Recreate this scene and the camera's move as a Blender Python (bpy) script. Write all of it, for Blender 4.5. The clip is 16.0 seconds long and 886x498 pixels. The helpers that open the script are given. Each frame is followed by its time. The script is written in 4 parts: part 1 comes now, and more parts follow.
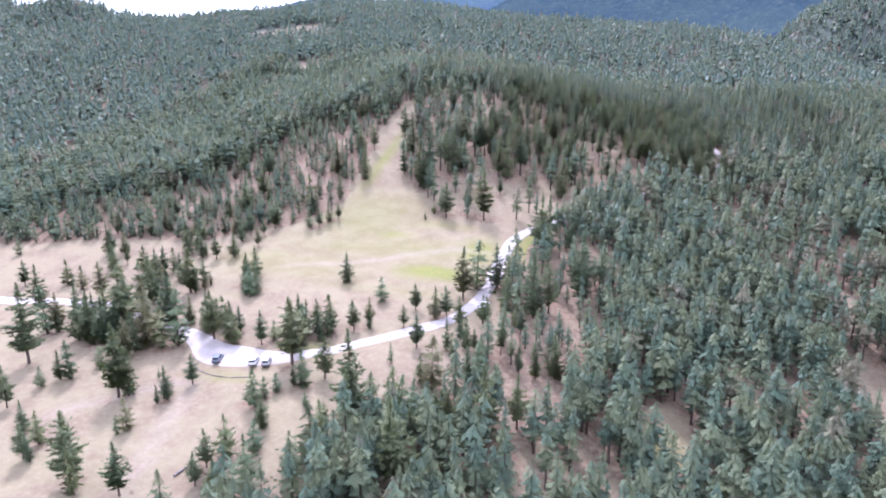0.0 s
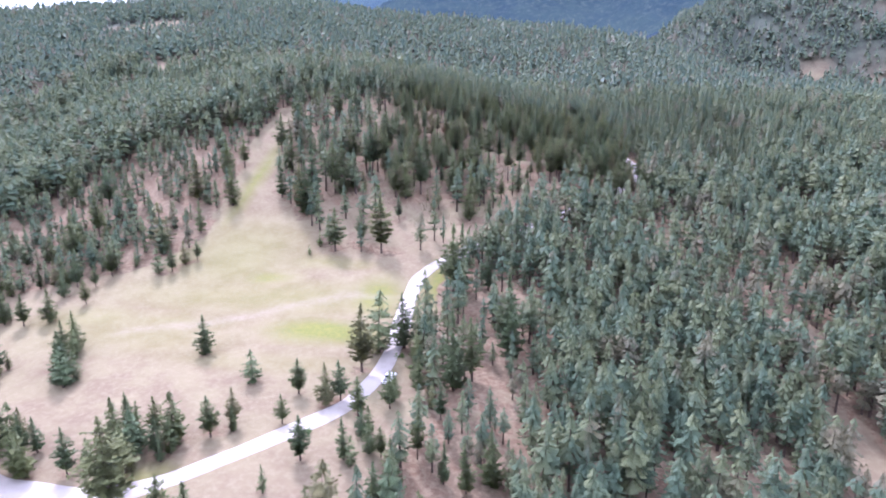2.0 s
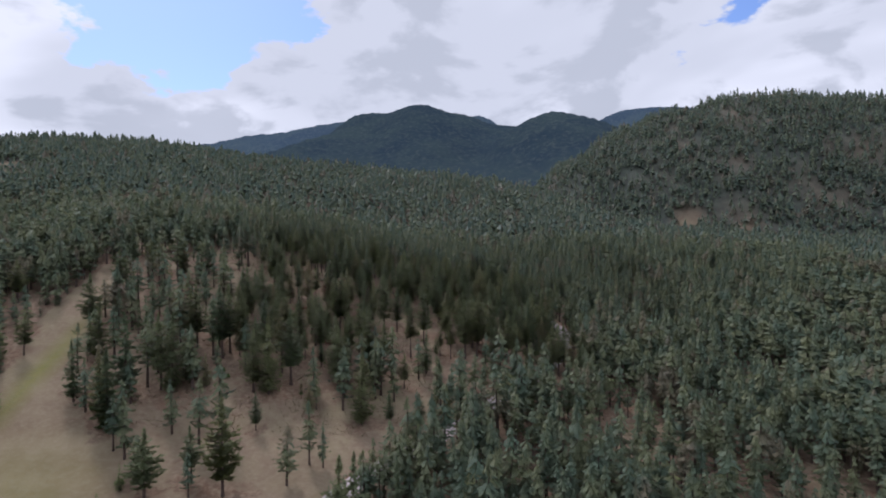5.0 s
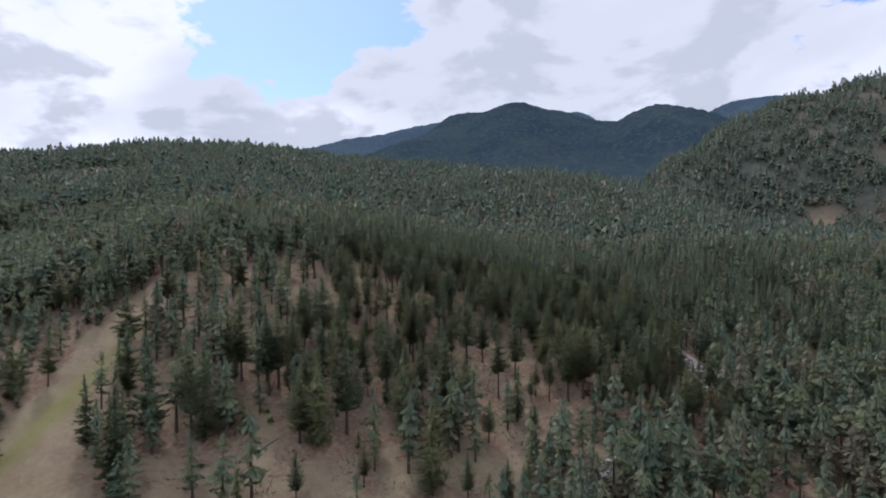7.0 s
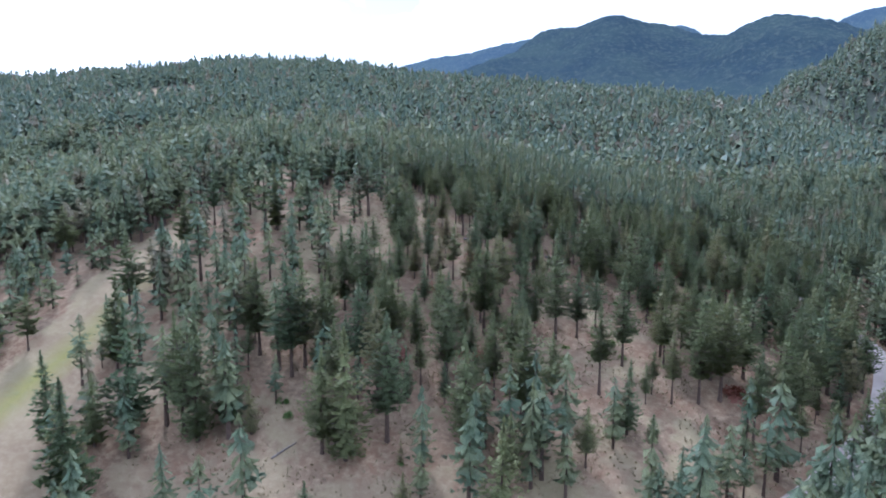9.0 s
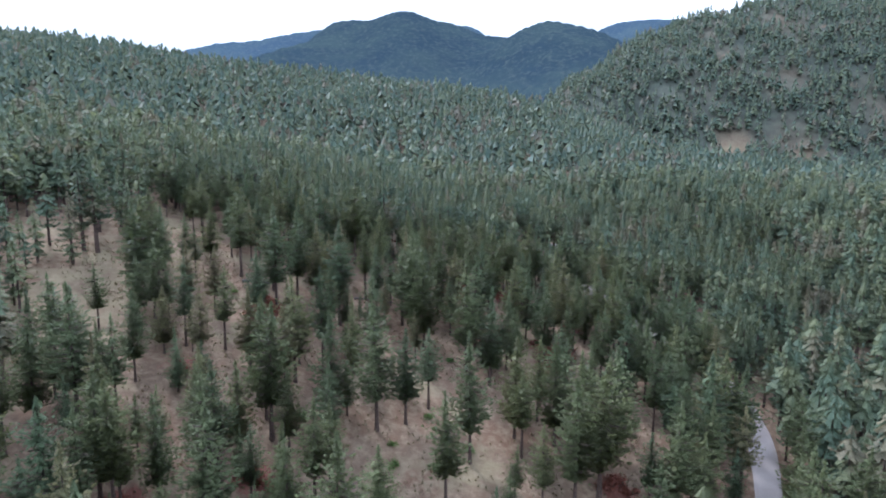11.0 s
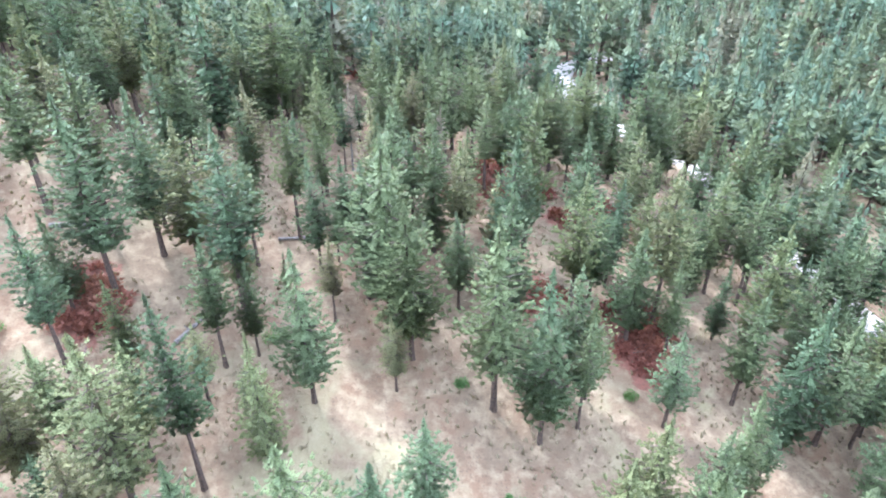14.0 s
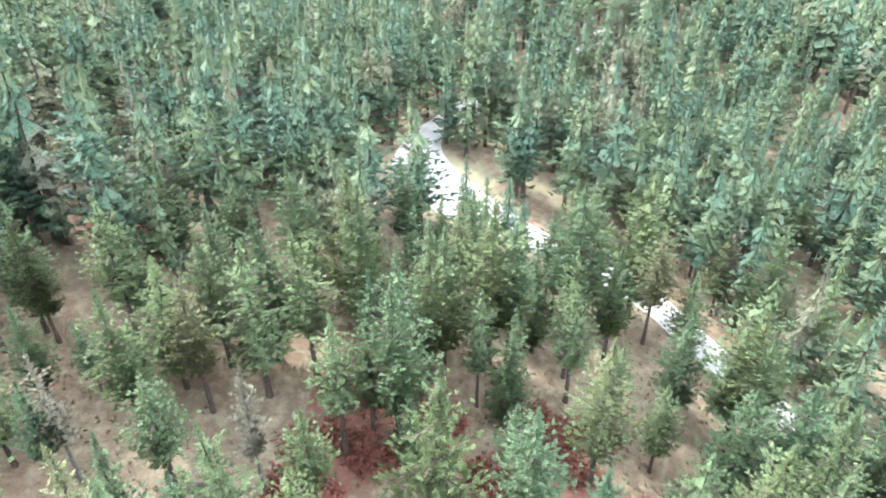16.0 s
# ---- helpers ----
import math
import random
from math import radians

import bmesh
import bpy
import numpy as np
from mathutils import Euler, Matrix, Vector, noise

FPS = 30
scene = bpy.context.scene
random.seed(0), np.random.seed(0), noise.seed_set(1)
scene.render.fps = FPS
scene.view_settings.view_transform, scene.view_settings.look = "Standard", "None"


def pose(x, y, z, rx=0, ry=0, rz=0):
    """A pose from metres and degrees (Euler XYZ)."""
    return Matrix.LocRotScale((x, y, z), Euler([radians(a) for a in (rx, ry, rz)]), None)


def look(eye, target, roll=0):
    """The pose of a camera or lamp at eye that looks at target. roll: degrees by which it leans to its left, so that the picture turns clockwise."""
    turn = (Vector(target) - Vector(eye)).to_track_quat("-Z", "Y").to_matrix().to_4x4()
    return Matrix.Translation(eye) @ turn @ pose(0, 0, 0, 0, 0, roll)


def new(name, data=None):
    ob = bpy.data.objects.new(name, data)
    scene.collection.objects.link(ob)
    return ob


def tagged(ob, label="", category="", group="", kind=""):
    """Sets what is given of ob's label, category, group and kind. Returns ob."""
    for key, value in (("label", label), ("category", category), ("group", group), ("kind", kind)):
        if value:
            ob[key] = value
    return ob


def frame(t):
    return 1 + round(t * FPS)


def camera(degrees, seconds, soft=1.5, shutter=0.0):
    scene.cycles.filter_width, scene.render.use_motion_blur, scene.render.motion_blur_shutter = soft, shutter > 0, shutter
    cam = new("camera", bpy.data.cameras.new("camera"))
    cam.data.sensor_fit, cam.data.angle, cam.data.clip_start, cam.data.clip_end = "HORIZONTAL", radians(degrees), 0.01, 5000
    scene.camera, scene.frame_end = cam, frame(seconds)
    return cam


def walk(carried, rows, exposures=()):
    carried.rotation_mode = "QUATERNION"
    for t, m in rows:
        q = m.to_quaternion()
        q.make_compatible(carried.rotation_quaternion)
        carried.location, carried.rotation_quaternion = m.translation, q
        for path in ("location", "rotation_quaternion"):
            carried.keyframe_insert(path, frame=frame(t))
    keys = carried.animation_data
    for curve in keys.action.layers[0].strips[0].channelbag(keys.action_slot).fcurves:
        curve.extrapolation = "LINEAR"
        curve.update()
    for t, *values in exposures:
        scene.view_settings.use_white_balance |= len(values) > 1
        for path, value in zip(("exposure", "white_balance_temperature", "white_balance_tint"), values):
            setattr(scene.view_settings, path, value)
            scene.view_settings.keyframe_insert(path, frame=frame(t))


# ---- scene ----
cam = camera(70.8, 16.0, soft=1.9)
# seconds, x, y, z, pitch, roll, heading (degrees)
PATH = [
    (0, 0.02, 0.00, 100.00, -14.11, 0.23, 16.34),
    (0.5, -3.23, 9.30, 100.00, -13.98, 0.27, 14.55),
    (1, -5.76, 19.04, 100.49, -13.96, 0.11, 10.90),
    (1.5, -8.02, 28.51, 100.97, -13.98, 0.08, 9.23),
    (2, -9.82, 38.15, 101.56, -14.01, -0.04, 6.32),
    (2.5, -11.15, 47.60, 102.04, -14.01, -0.16, 6.39),
    (3, -12.22, 57.26, 102.31, -13.98, -0.22, 6.49),
    (3.3, -12.87, 63.28, 102.60, -13.95, -0.20, 6.53),
    (3.5, -13.30, 67.29, 102.79, -9.83, -0.19, 6.56),
    (3.7, -13.76, 71.31, 102.71, -2.40, -0.20, 6.58),
    (4, -14.45, 77.34, 102.60, -0.86, -0.22, 6.62),
    (4.5, -15.40, 87.32, 102.60, -0.84, -0.21, 2.84),
    (4.7, -15.63, 91.33, 102.75, -0.87, -0.27, -0.48),
    (5.1, -15.07, 98.35, 103.28, -0.88, -0.33, -5.30),
    (5.6, -14.38, 107.13, 103.93, -0.88, -0.41, -8.20),
    (6.1, -13.68, 115.90, 104.59, -0.88, -0.49, -7.60),
    (6.5, -13.13, 122.93, 105.11, -0.89, -0.56, -4.60),
    (6.8, -12.71, 128.19, 105.51, -0.89, -0.60, 0.29),
    (7, -12.44, 132.19, 105.60, -0.85, -0.49, 4.53),
    (7.5, -11.78, 141.97, 106.15, -1.01, -0.22, 14.75),
    (8, -12.50, 151.56, 106.50, -2.18, -0.01, 14.71),
    (8.5, -13.92, 161.24, 106.99, -7.49, 0.15, 14.65),
    (9, -15.43, 171.42, 107.19, -7.82, 0.22, 12.32),
    (9.5, -17.30, 180.04, 107.66, -7.74, 0.39, 5.04),
    (10, -18.77, 189.18, 108.30, -7.78, 0.46, -2.20),
    (10.2, -19.05, 192.89, 108.61, -7.82, 0.40, -4.17),
    (10.6, -18.79, 200.15, 109.67, -8.93, 0.37, -5.60),
    (11.3, -18.33, 212.84, 111.52, -8.00, 0.32, -6.00),
    (12, -17.88, 225.54, 113.36, -8.60, 0.26, -4.90),
    (12.3, -17.68, 230.98, 114.16, -13.64, 0.24, -4.44),
    (12.5, -17.20, 234.66, 114.45, -20.43, 0.08, -4.38),
    (13, -16.09, 244.49, 114.76, -30.38, -0.33, -4.22),
    (13.5, -14.92, 254.25, 114.91, -30.27, -0.54, -4.20),
    (14, -14.07, 264.25, 115.29, -30.40, -0.22, -7.52),
    (14.5, -12.75, 273.97, 115.28, -30.11, 0.08, -14.34),
    (15, -10.85, 283.75, 115.95, -30.47, 0.19, -18.58),
    (15.5, -8.20, 293.14, 116.89, -31.25, -0.01, -20.51),
    (16, -4.79, 302.35, 117.50, -31.96, -0.60, -22.14),
]
# seconds, stops, white balance, tint
EXPOSURE = [(0, 2.14, 5200, 33), (3.3, 2.14, 5250, 34), (3.6, 1.9, 5400, 28), (3.9, 0.36, 5800, 25), (4.7, 0.36, 5800, 25), (6.8, 0.52, 5750, 24), (7.9, 0.44, 5650, 24), (8.3, 1.18, 5250, 21), (9.3, 1.57, 5050, 20),
            (9.8, 1.57, 5050, 20), (10.2, 1.52, 5100, 19), (12.3, 1.82, 5450, 18), (12.5, 2.45, 5500, 18), (12.8, 2.9, 5350, 16), (13.2, 3.18, 5200, 14), (14, 3.25, 5080, 12), (14.5, 3.25, 5150, 9), (15, 3.22, 5350, 3), (16, 3.2, 5450, 2)]
walk(cam, [(t, pose(x, y, z, 0, 0, yaw) @ pose(0, 0, 0, 90 + pitch, 0, 0) @ pose(0, 0, 0, 0, 0, roll))
           for t, x, y, z, pitch, roll, yaw in PATH], EXPOSURE)

# ---- light ----
SUN_AZ, SUN_EL = radians(-27), radians(50)
sun_data = bpy.data.lights.new("sun", "SUN")
sun_data.energy, sun_data.angle, sun_data.color = 1.6, radians(9), (1.0, 0.93, 0.84)
sun = new("sun", sun_data)
sun.matrix_world = look((0, 0, 900), (-math.sin(SUN_AZ) * math.cos(SUN_EL), -math.cos(SUN_AZ) * math.cos(SUN_EL), 900 - math.sin(SUN_EL)))


class Nodes:
    """Short hand for building a node tree."""

    def __init__(self, tree):
        self.tree = tree
        tree.nodes.clear()

    def add(self, kind, **values):
        node = self.tree.nodes.new(kind)
        for key, value in values.items():
            if key in ("sky_type", "sun_disc", "sun_elevation", "sun_rotation", "operation", "blend_type", "data_type", "noise_dimensions", "attribute_name", "feature", "distance"):
                setattr(node, key, value)
        return node

    def link(self, a, b):
        self.tree.links.new(a, b)

    def put(self, socket, value):
        if isinstance(value, bpy.types.NodeSocket):
            self.link(value, socket)
        else:
            socket.default_value = value

    def math(self, operation, a, b=0.0, clamp=False):
        node = self.add("ShaderNodeMath", operation=operation)
        node.use_clamp = clamp
        self.put(node.inputs[0], a)
        self.put(node.inputs[1], b)
        return node.outputs[0]

    def noise(self, vector, scale, detail=4.0, rough=0.55, distortion=0.0):
        node = self.add("ShaderNodeTexNoise")
        self.link(vector, node.inputs["Vector"])
        node.inputs["Scale"].default_value, node.inputs["Detail"].default_value = scale, detail
        node.inputs["Roughness"].default_value, node.inputs["Distortion"].default_value = rough, distortion
        return node.outputs["Fac"]

    def ramp(self, fac, low, high, a=0.0, b=1.0):
        node = self.add("ShaderNodeMapRange")
        node.interpolation_type = "SMOOTHSTEP"
        self.put(node.inputs["Value"], fac)
        for name, v in (("From Min", low), ("From Max", high), ("To Min", a), ("To Max", b)):
            node.inputs[name].default_value = v
        return node.outputs["Result"]

    def mix(self, fac, a, b, blend="MIX"):
        node = self.add("ShaderNodeMix", data_type="RGBA", blend_type=blend)
        self.put(node.inputs["Factor"], fac)
        self.put(node.inputs[6], a if isinstance(a, bpy.types.NodeSocket) else (*a, 1))
        self.put(node.inputs[7], b if isinstance(b, bpy.types.NodeSocket) else (*b, 1))
        return node.outputs[2]

    def bump(self, height, strength, distance):
        node = self.add("ShaderNodeBump")
        node.inputs["Strength"].default_value, node.inputs["Distance"].default_value = strength, distance
        self.link(height, node.inputs["Height"])
        return node.outputs["Normal"]


def sky():
    world = bpy.data.worlds.new("sky")
    scene.world = world
    world.use_nodes = True
    n = Nodes(world.node_tree)
    air = n.add("ShaderNodeTexSky", sky_type="NISHITA", sun_disc=False, sun_elevation=SUN_EL, sun_rotation=SUN_AZ)
    blue = n.mix(1.0, air.outputs[0], (0.075, 0.088, 0.105), "MULTIPLY")
    where = n.add("ShaderNodeTexCoord").outputs["Generated"]
    xyz = n.add("ShaderNodeSeparateXYZ")
    n.link(where, xyz.inputs[0])
    # cloud layer seen in perspective, with puffs that keep their height near the horizon
    lift = n.math("ADD", n.math("MAXIMUM", xyz.outputs[2], 0.0), 0.85)
    flat = n.add("ShaderNodeCombineXYZ")
    n.link(n.math("DIVIDE", xyz.outputs[0], lift), flat.inputs[0])
    n.link(n.math("DIVIDE", xyz.outputs[1], lift), flat.inputs[1])
    n.link(n.math("MULTIPLY", xyz.outputs[2], 1.5), flat.inputs[2])
    place = flat.outputs[0]
    billow = n.noise(place, 3.1, 10.0, 0.52, 0.25)
    lumps = n.add("ShaderNodeTexVoronoi", feature="SMOOTH_F1")
    n.link(place, lumps.inputs["Vector"])
    lumps.inputs["Scale"].default_value, lumps.inputs["Detail"].default_value, lumps.inputs["Roughness"].default_value = 6.0, 5.0, 0.62
    puffs = n.math("SUBTRACT", n.math("ADD", billow, 0.14), n.math("MULTIPLY", lumps.outputs["Distance"], 0.26))
    # the same billows a little nearer the sun: where they thicken towards it, they shade
    toward = n.add("ShaderNodeVectorMath", operation="ADD")
    n.link(place, toward.inputs[0])
    toward.inputs[1].default_value = (-0.02, 0.03, 0.055)
    relief = n.math("SUBTRACT", n.noise(place, 6.0, 10.0, 0.5, 0.3), n.noise(toward.outputs[0], 6.0, 10.0, 0.5, 0.3))
    # a blue gap between the clouds, north of the meadow
    gap = None
    for az, el, size in ((-19.5, 18.0, 1.0), (-10.5, 22.5, 1.0), (-17.0, 25.0, 0.8)):
        az, el = radians(az), radians(el)
        d = n.add("ShaderNodeVectorMath", operation="DISTANCE")
        n.link(where, d.inputs[0])
        d.inputs[1].default_value = (math.sin(az) * math.cos(el), math.cos(az) * math.cos(el), math.sin(el))
        d = n.math("MULTIPLY", d.outputs["Value"], size)
        gap = d if gap is None else n.math("MINIMUM", gap, d)
    open_sky = n.ramp(gap, 0.0, 0.20, 0.07, -0.30)
    thick = n.math("SUBTRACT", puffs, open_sky)
    cover = n.ramp(thick, 0.44, 0.49)
    # sunlit tops, grey undersides, and grey bases low over the hills
    shade = n.math("MULTIPLY", n.ramp(relief, -0.05, 0.06), n.ramp(thick, 0.47, 0.62))
    base = n.ramp(n.noise(place, 1.7, 4.0, 0.5, 0.4), 0.46, 0.62)
    cloud = n.mix(n.ramp(lumps.outputs["Distance"], 0.12, 0.55), (0.815, 0.845, 0.815), (0.66, 0.695, 0.685))
    cloud = n.mix(n.math("MULTIPLY", shade, 0.8), cloud, (0.39, 0.425, 0.43))
    cloud = n.mix(n.math("MULTIPLY", base, 0.55), cloud, (0.385, 0.42, 0.425))
    # unseen cloud overhead is evened to a bright white, to add light on the land
    cloud = n.mix(n.math("MULTIPLY", n.ramp(xyz.outputs[2], 0.38, 0.62), 0.9), cloud, (0.80, 0.82, 0.85))
    colour = n.mix(cover, blue, cloud)
    back = n.add("ShaderNodeBackground")
    n.link(colour, back.inputs[0])
    back.inputs[1].default_value = 1.0
    out = n.add("ShaderNodeOutputWorld")
    n.link(back.outputs[0], out.inputs[0])


sky()


# ---- materials ----
def material(name):
    m = bpy.data.materials.new(name)
    m.use_nodes = True
    n = Nodes(m.node_tree)
    out = n.add("ShaderNodeOutputMaterial")
    return m, n, out


def position(n):
    return n.add("ShaderNodeNewGeometry").outputs["Position"]


def plain(name, colour, rough=0.6, metal=0.0, vary=0.25, scale=3.0, bump=0.0):
    m, n, out = material(name)
    p = n.add("ShaderNodeBsdfPrincipled")
    where = n.add("ShaderNodeTexCoord").outputs["Object"]
    grain = n.noise(where, scale, 5.0)
    dark = tuple(c * (1 - vary) for c in colour)
    light = tuple(min(1, c * (1 + vary)) for c in colour)
    n.link(n.mix(n.ramp(grain, 0.3, 0.7), dark, light), p.inputs["Base Color"])
    p.inputs["Roughness"].default_value, p.inputs["Metallic"].default_value = rough, metal
    if bump:
        n.link(n.bump(grain, 0.6, bump), p.inputs["Normal"])
    n.link(p.outputs[0], out.inputs[0])
    return m


def needles(name, cool, warm, dry, grouped=False, amount=0.42, soft=False, airy=0.0):
    """Conifer foliage: tone changes from tree to tree and from tuft to tuft, and light passes through."""
    m, n, out = material(name)
    geo = n.add("ShaderNodeNewGeometry")
    if grouped:
        tree_tone = n.noise(geo.outputs["Position"], 0.17, 1.0, 0.5)
        tree_tone = n.ramp(tree_tone, 0.32, 0.68)
        rare = n.ramp(n.noise(geo.outputs["Position"], 0.083, 0.0), 0.66, 0.72)
    else:
        tree_tone = n.add("ShaderNodeObjectInfo").outputs["Random"]
        rare = n.ramp(tree_tone, 0.86, 1.0, 0.0, 0.75)
    tuft = geo.outputs["Random Per Island"]
    colour = n.mix(tree_tone, cool, warm)
    colour = n.mix(n.math("MULTIPLY", rare, 0.6), colour, dry)
    colour = n.mix(n.ramp(tuft, 0.0, 1.0, 0.0, 1.0), n.mix(1.0, colour, (0.93, 0.94, 0.95), "MULTIPLY"), n.mix(1.0, colour, (1.07, 1.06, 1.03), "MULTIPLY"))
    diffuse = n.add("ShaderNodeBsdfPrincipled")
    n.link(colour, diffuse.inputs["Base Color"])
    diffuse.inputs["Roughness"].default_value = 0.62
    diffuse.inputs["Specular IOR Level"].default_value = 0.2
    glow = n.add("ShaderNodeBsdfTranslucent")
    n.link(n.mix(1.0, colour, (1.25, 1.3, 0.8), "MULTIPLY"), glow.inputs[0])
    if soft:  # the boughs are lit as one rounded crown
        puff = n.add("ShaderNodeVectorTransform", vector_type="NORMAL", convert_from="OBJECT", convert_to="WORLD")
        n.link(n.add("ShaderNodeAttribute", attribute_name="puff").outputs["Vector"], puff.inputs[0])
        n.link(puff.outputs[0], diffuse.inputs["Normal"])
        n.link(puff.outputs[0], glow.inputs["Normal"])
    both = n.add("ShaderNodeMixShader")
    both.inputs[0].default_value = amount
    n.link(diffuse.outputs[0], both.inputs[1])
    n.link(glow.outputs[0], both.inputs[2])
    if airy:  # air between the needles
        gaps = n.ramp(n.noise(geo.outputs["Position"], 11.0, 2.0, 0.7), 0.50, 0.60, 0.0, airy)
        air = n.add("ShaderNodeMixShader")
        n.link(gaps, air.inputs[0])
        n.link(both.outputs[0], air.inputs[1])
        n.link(n.add("ShaderNodeBsdfTransparent").outputs[0], air.inputs[2])
        both = air
    n.link(both.outputs[0], out.inputs[0])
    return m


def bark_material():
    m, n, out = material("pine bark")
    p = n.add("ShaderNodeBsdfPrincipled")
    where = position(n)
    plates = n.noise(where, 6.0, 5.0, 0.65)
    colour = n.mix(n.ramp(plates, 0.35, 0.65), (0.035, 0.026, 0.022), (0.115, 0.075, 0.056))
    n.link(colour, p.inputs["Base Color"])
    p.inputs["Roughness"].default_value = 0.9
    n.link(n.bump(plates, 0.8, 0.03), p.inputs["Normal"])
    n.link(p.outputs[0], out.inputs[0])
    return m


def ground_material():
    """Dry grass, green flushes in the meadow, needle litter and bare pinkish soil under the trees."""
    m, n, out = material("dry grass and forest floor")
    p = n.add("ShaderNodeBsdfPrincipled")
    where = position(n)
    cover = n.add("ShaderNodeAttribute", attribute_name="litter").outputs["Fac"]
    lush = n.add("ShaderNodeAttribute", attribute_name="lush").outputs["Fac"]
    big, mid, fine, tiny = n.noise(where, 0.022, 4.0), n.noise(where, 0.13, 5.0, 0.6), n.noise(where, 0.9, 5.0, 0.65), n.noise(where, 5.0, 4.0, 0.7)
    grass = n.mix(n.ramp(big, 0.35, 0.65), (0.206, 0.175, 0.103), (0.200, 0.159, 0.101))
    grass = n.mix(n.ramp(mid, 0.35, 0.7), grass, (0.166, 0.124, 0.082))
    grass = n.mix(n.math("MULTIPLY", n.ramp(fine, 0.42, 0.72), 0.55), grass, (0.245, 0.206, 0.136))
    grass = n.mix(n.math("MULTIPLY", n.ramp(tiny, 0.5, 0.8), 0.35), grass, (0.115, 0.09, 0.064))
    green = n.mix(n.ramp(fine, 0.3, 0.7), (0.175, 0.168, 0.050), (0.135, 0.145, 0.045))
    grass = n.mix(n.math("MULTIPLY", n.math("ADD", lush, n.math("MULTIPLY", n.math("SUBTRACT", mid, 0.5), 0.9)), n.ramp(lush, 0.02, 0.2), True), grass, green)
    worn = n.add("ShaderNodeAttribute", attribute_name="worn").outputs["Fac"]
    grass = n.mix(n.math("MULTIPLY", worn, n.ramp(fine, 0.25, 0.6, 0.35, 0.9)), grass, (0.27, 0.225, 0.178))
    litter = n.mix(n.ramp(mid, 0.4, 0.62), (0.142, 0.104, 0.070), (0.152, 0.098, 0.063))
    litter = n.mix(n.ramp(fine, 0.4, 0.7), litter, (0.240, 0.184, 0.122))
    litter = n.mix(n.math("MULTIPLY", n.ramp(tiny, 0.5, 0.75), 0.6), litter, (0.062, 0.045, 0.036))
    mask = n.ramp(n.math("ADD", cover, n.math("MULTIPLY", n.math("SUBTRACT", n.noise(where, 0.21, 5.0, 0.6, 0.6), 0.5), 1.5)), 0.35, 0.62)
    colour = n.mix(mask, grass, litter)
    # low rust-red autumn plants creeping over the soil
    rust = n.add("ShaderNodeAttribute", attribute_name="rust").outputs["Fac"]
    creep = n.ramp(n.math("ADD", rust, n.math("MULTIPLY", n.math("SUBTRACT", n.noise(where, 0.7, 5.0, 0.7, 0.8), 0.5), 1.3)), 0.42, 0.62)
    red = n.mix(n.ramp(tiny, 0.35, 0.7), (0.175, 0.076, 0.055), (0.115, 0.058, 0.044))
    colour = n.mix(n.math("MULTIPLY", creep, n.ramp(rust, 0.05, 0.3)), colour, red)
    # far woods' crown green and the shade between trees, painted into the ground colour
    canopy_shade = n.add("ShaderNodeAttribute", attribute_name="canopy_shade").outputs["Fac"]
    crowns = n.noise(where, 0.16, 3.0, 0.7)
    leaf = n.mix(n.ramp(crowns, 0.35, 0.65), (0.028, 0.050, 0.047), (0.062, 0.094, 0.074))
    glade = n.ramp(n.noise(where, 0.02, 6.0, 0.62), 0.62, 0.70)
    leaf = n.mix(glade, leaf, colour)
    colour = n.mix(canopy_shade, colour, leaf)
    n.link(colour, p.inputs["Base Color"])
    p.inputs["Roughness"].default_value = 0.95
    p.inputs["Specular IOR Level"].default_value = 0.1
    rough = n.math("ADD", n.math("MULTIPLY", fine, 0.7), n.math("MULTIPLY", tiny, 0.3))
    n.link(n.bump(rough, 0.7, 0.35), p.inputs["Normal"])
    n.link(p.outputs[0], out.inputs[0])
    return m


def gravel_material():
    m, n, out = material("pale gravel")
    p = n.add("ShaderNodeBsdfPrincipled")
    where = position(n)
    wide, fine = n.noise(where, 0.25, 4.0, 0.6), n.noise(where, 7.0, 5.0, 0.7)
    colour = n.mix(n.ramp(wide, 0.35, 0.7), (0.37, 0.33, 0.298), (0.30, 0.262, 0.232))
    colour = n.mix(n.math("MULTIPLY", n.ramp(fine, 0.45, 0.75), 0.4), colour, (0.22, 0.20, 0.184))
    n.link(colour, p.inputs["Base Color"])
    p.inputs["Roughness"].default_value = 0.9
    n.link(n.bump(fine, 0.5, 0.04), p.inputs["Normal"])
    n.link(p.outputs[0], out.inputs[0])
    return m


def mountain_material(name, air):
    """The far range: plain distance behind everything; the blue of the air before it is put into its colour and a glow.
    """
    m, n, out = material(name)
    where = position(n)
    patch, fine = n.noise(where, 0.004, 5.0, 0.6), n.noise(where, 0.05, 5.0, 0.75)
    colour = n.mix(n.ramp(patch, 0.38, 0.66), (0.020, 0.036, 0.044), (0.034, 0.054, 0.050))
    colour = n.mix(n.math("MULTIPLY", n.ramp(fine, 0.47, 0.68), 0.6), colour, (0.085, 0.10, 0.08))
    p = n.add("ShaderNodeBsdfDiffuse")
    n.link(colour, p.inputs[0])
    n.link(n.bump(fine, 1.0, 18.0), p.inputs["Normal"])
    # haze: the slopes themselves glow blue, in place of the air before them
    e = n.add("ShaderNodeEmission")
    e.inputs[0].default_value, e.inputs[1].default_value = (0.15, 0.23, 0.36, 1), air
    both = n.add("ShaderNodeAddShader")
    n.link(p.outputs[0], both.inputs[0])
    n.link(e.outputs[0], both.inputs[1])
    n.link(both.outputs[0], out.inputs[0])
    return m


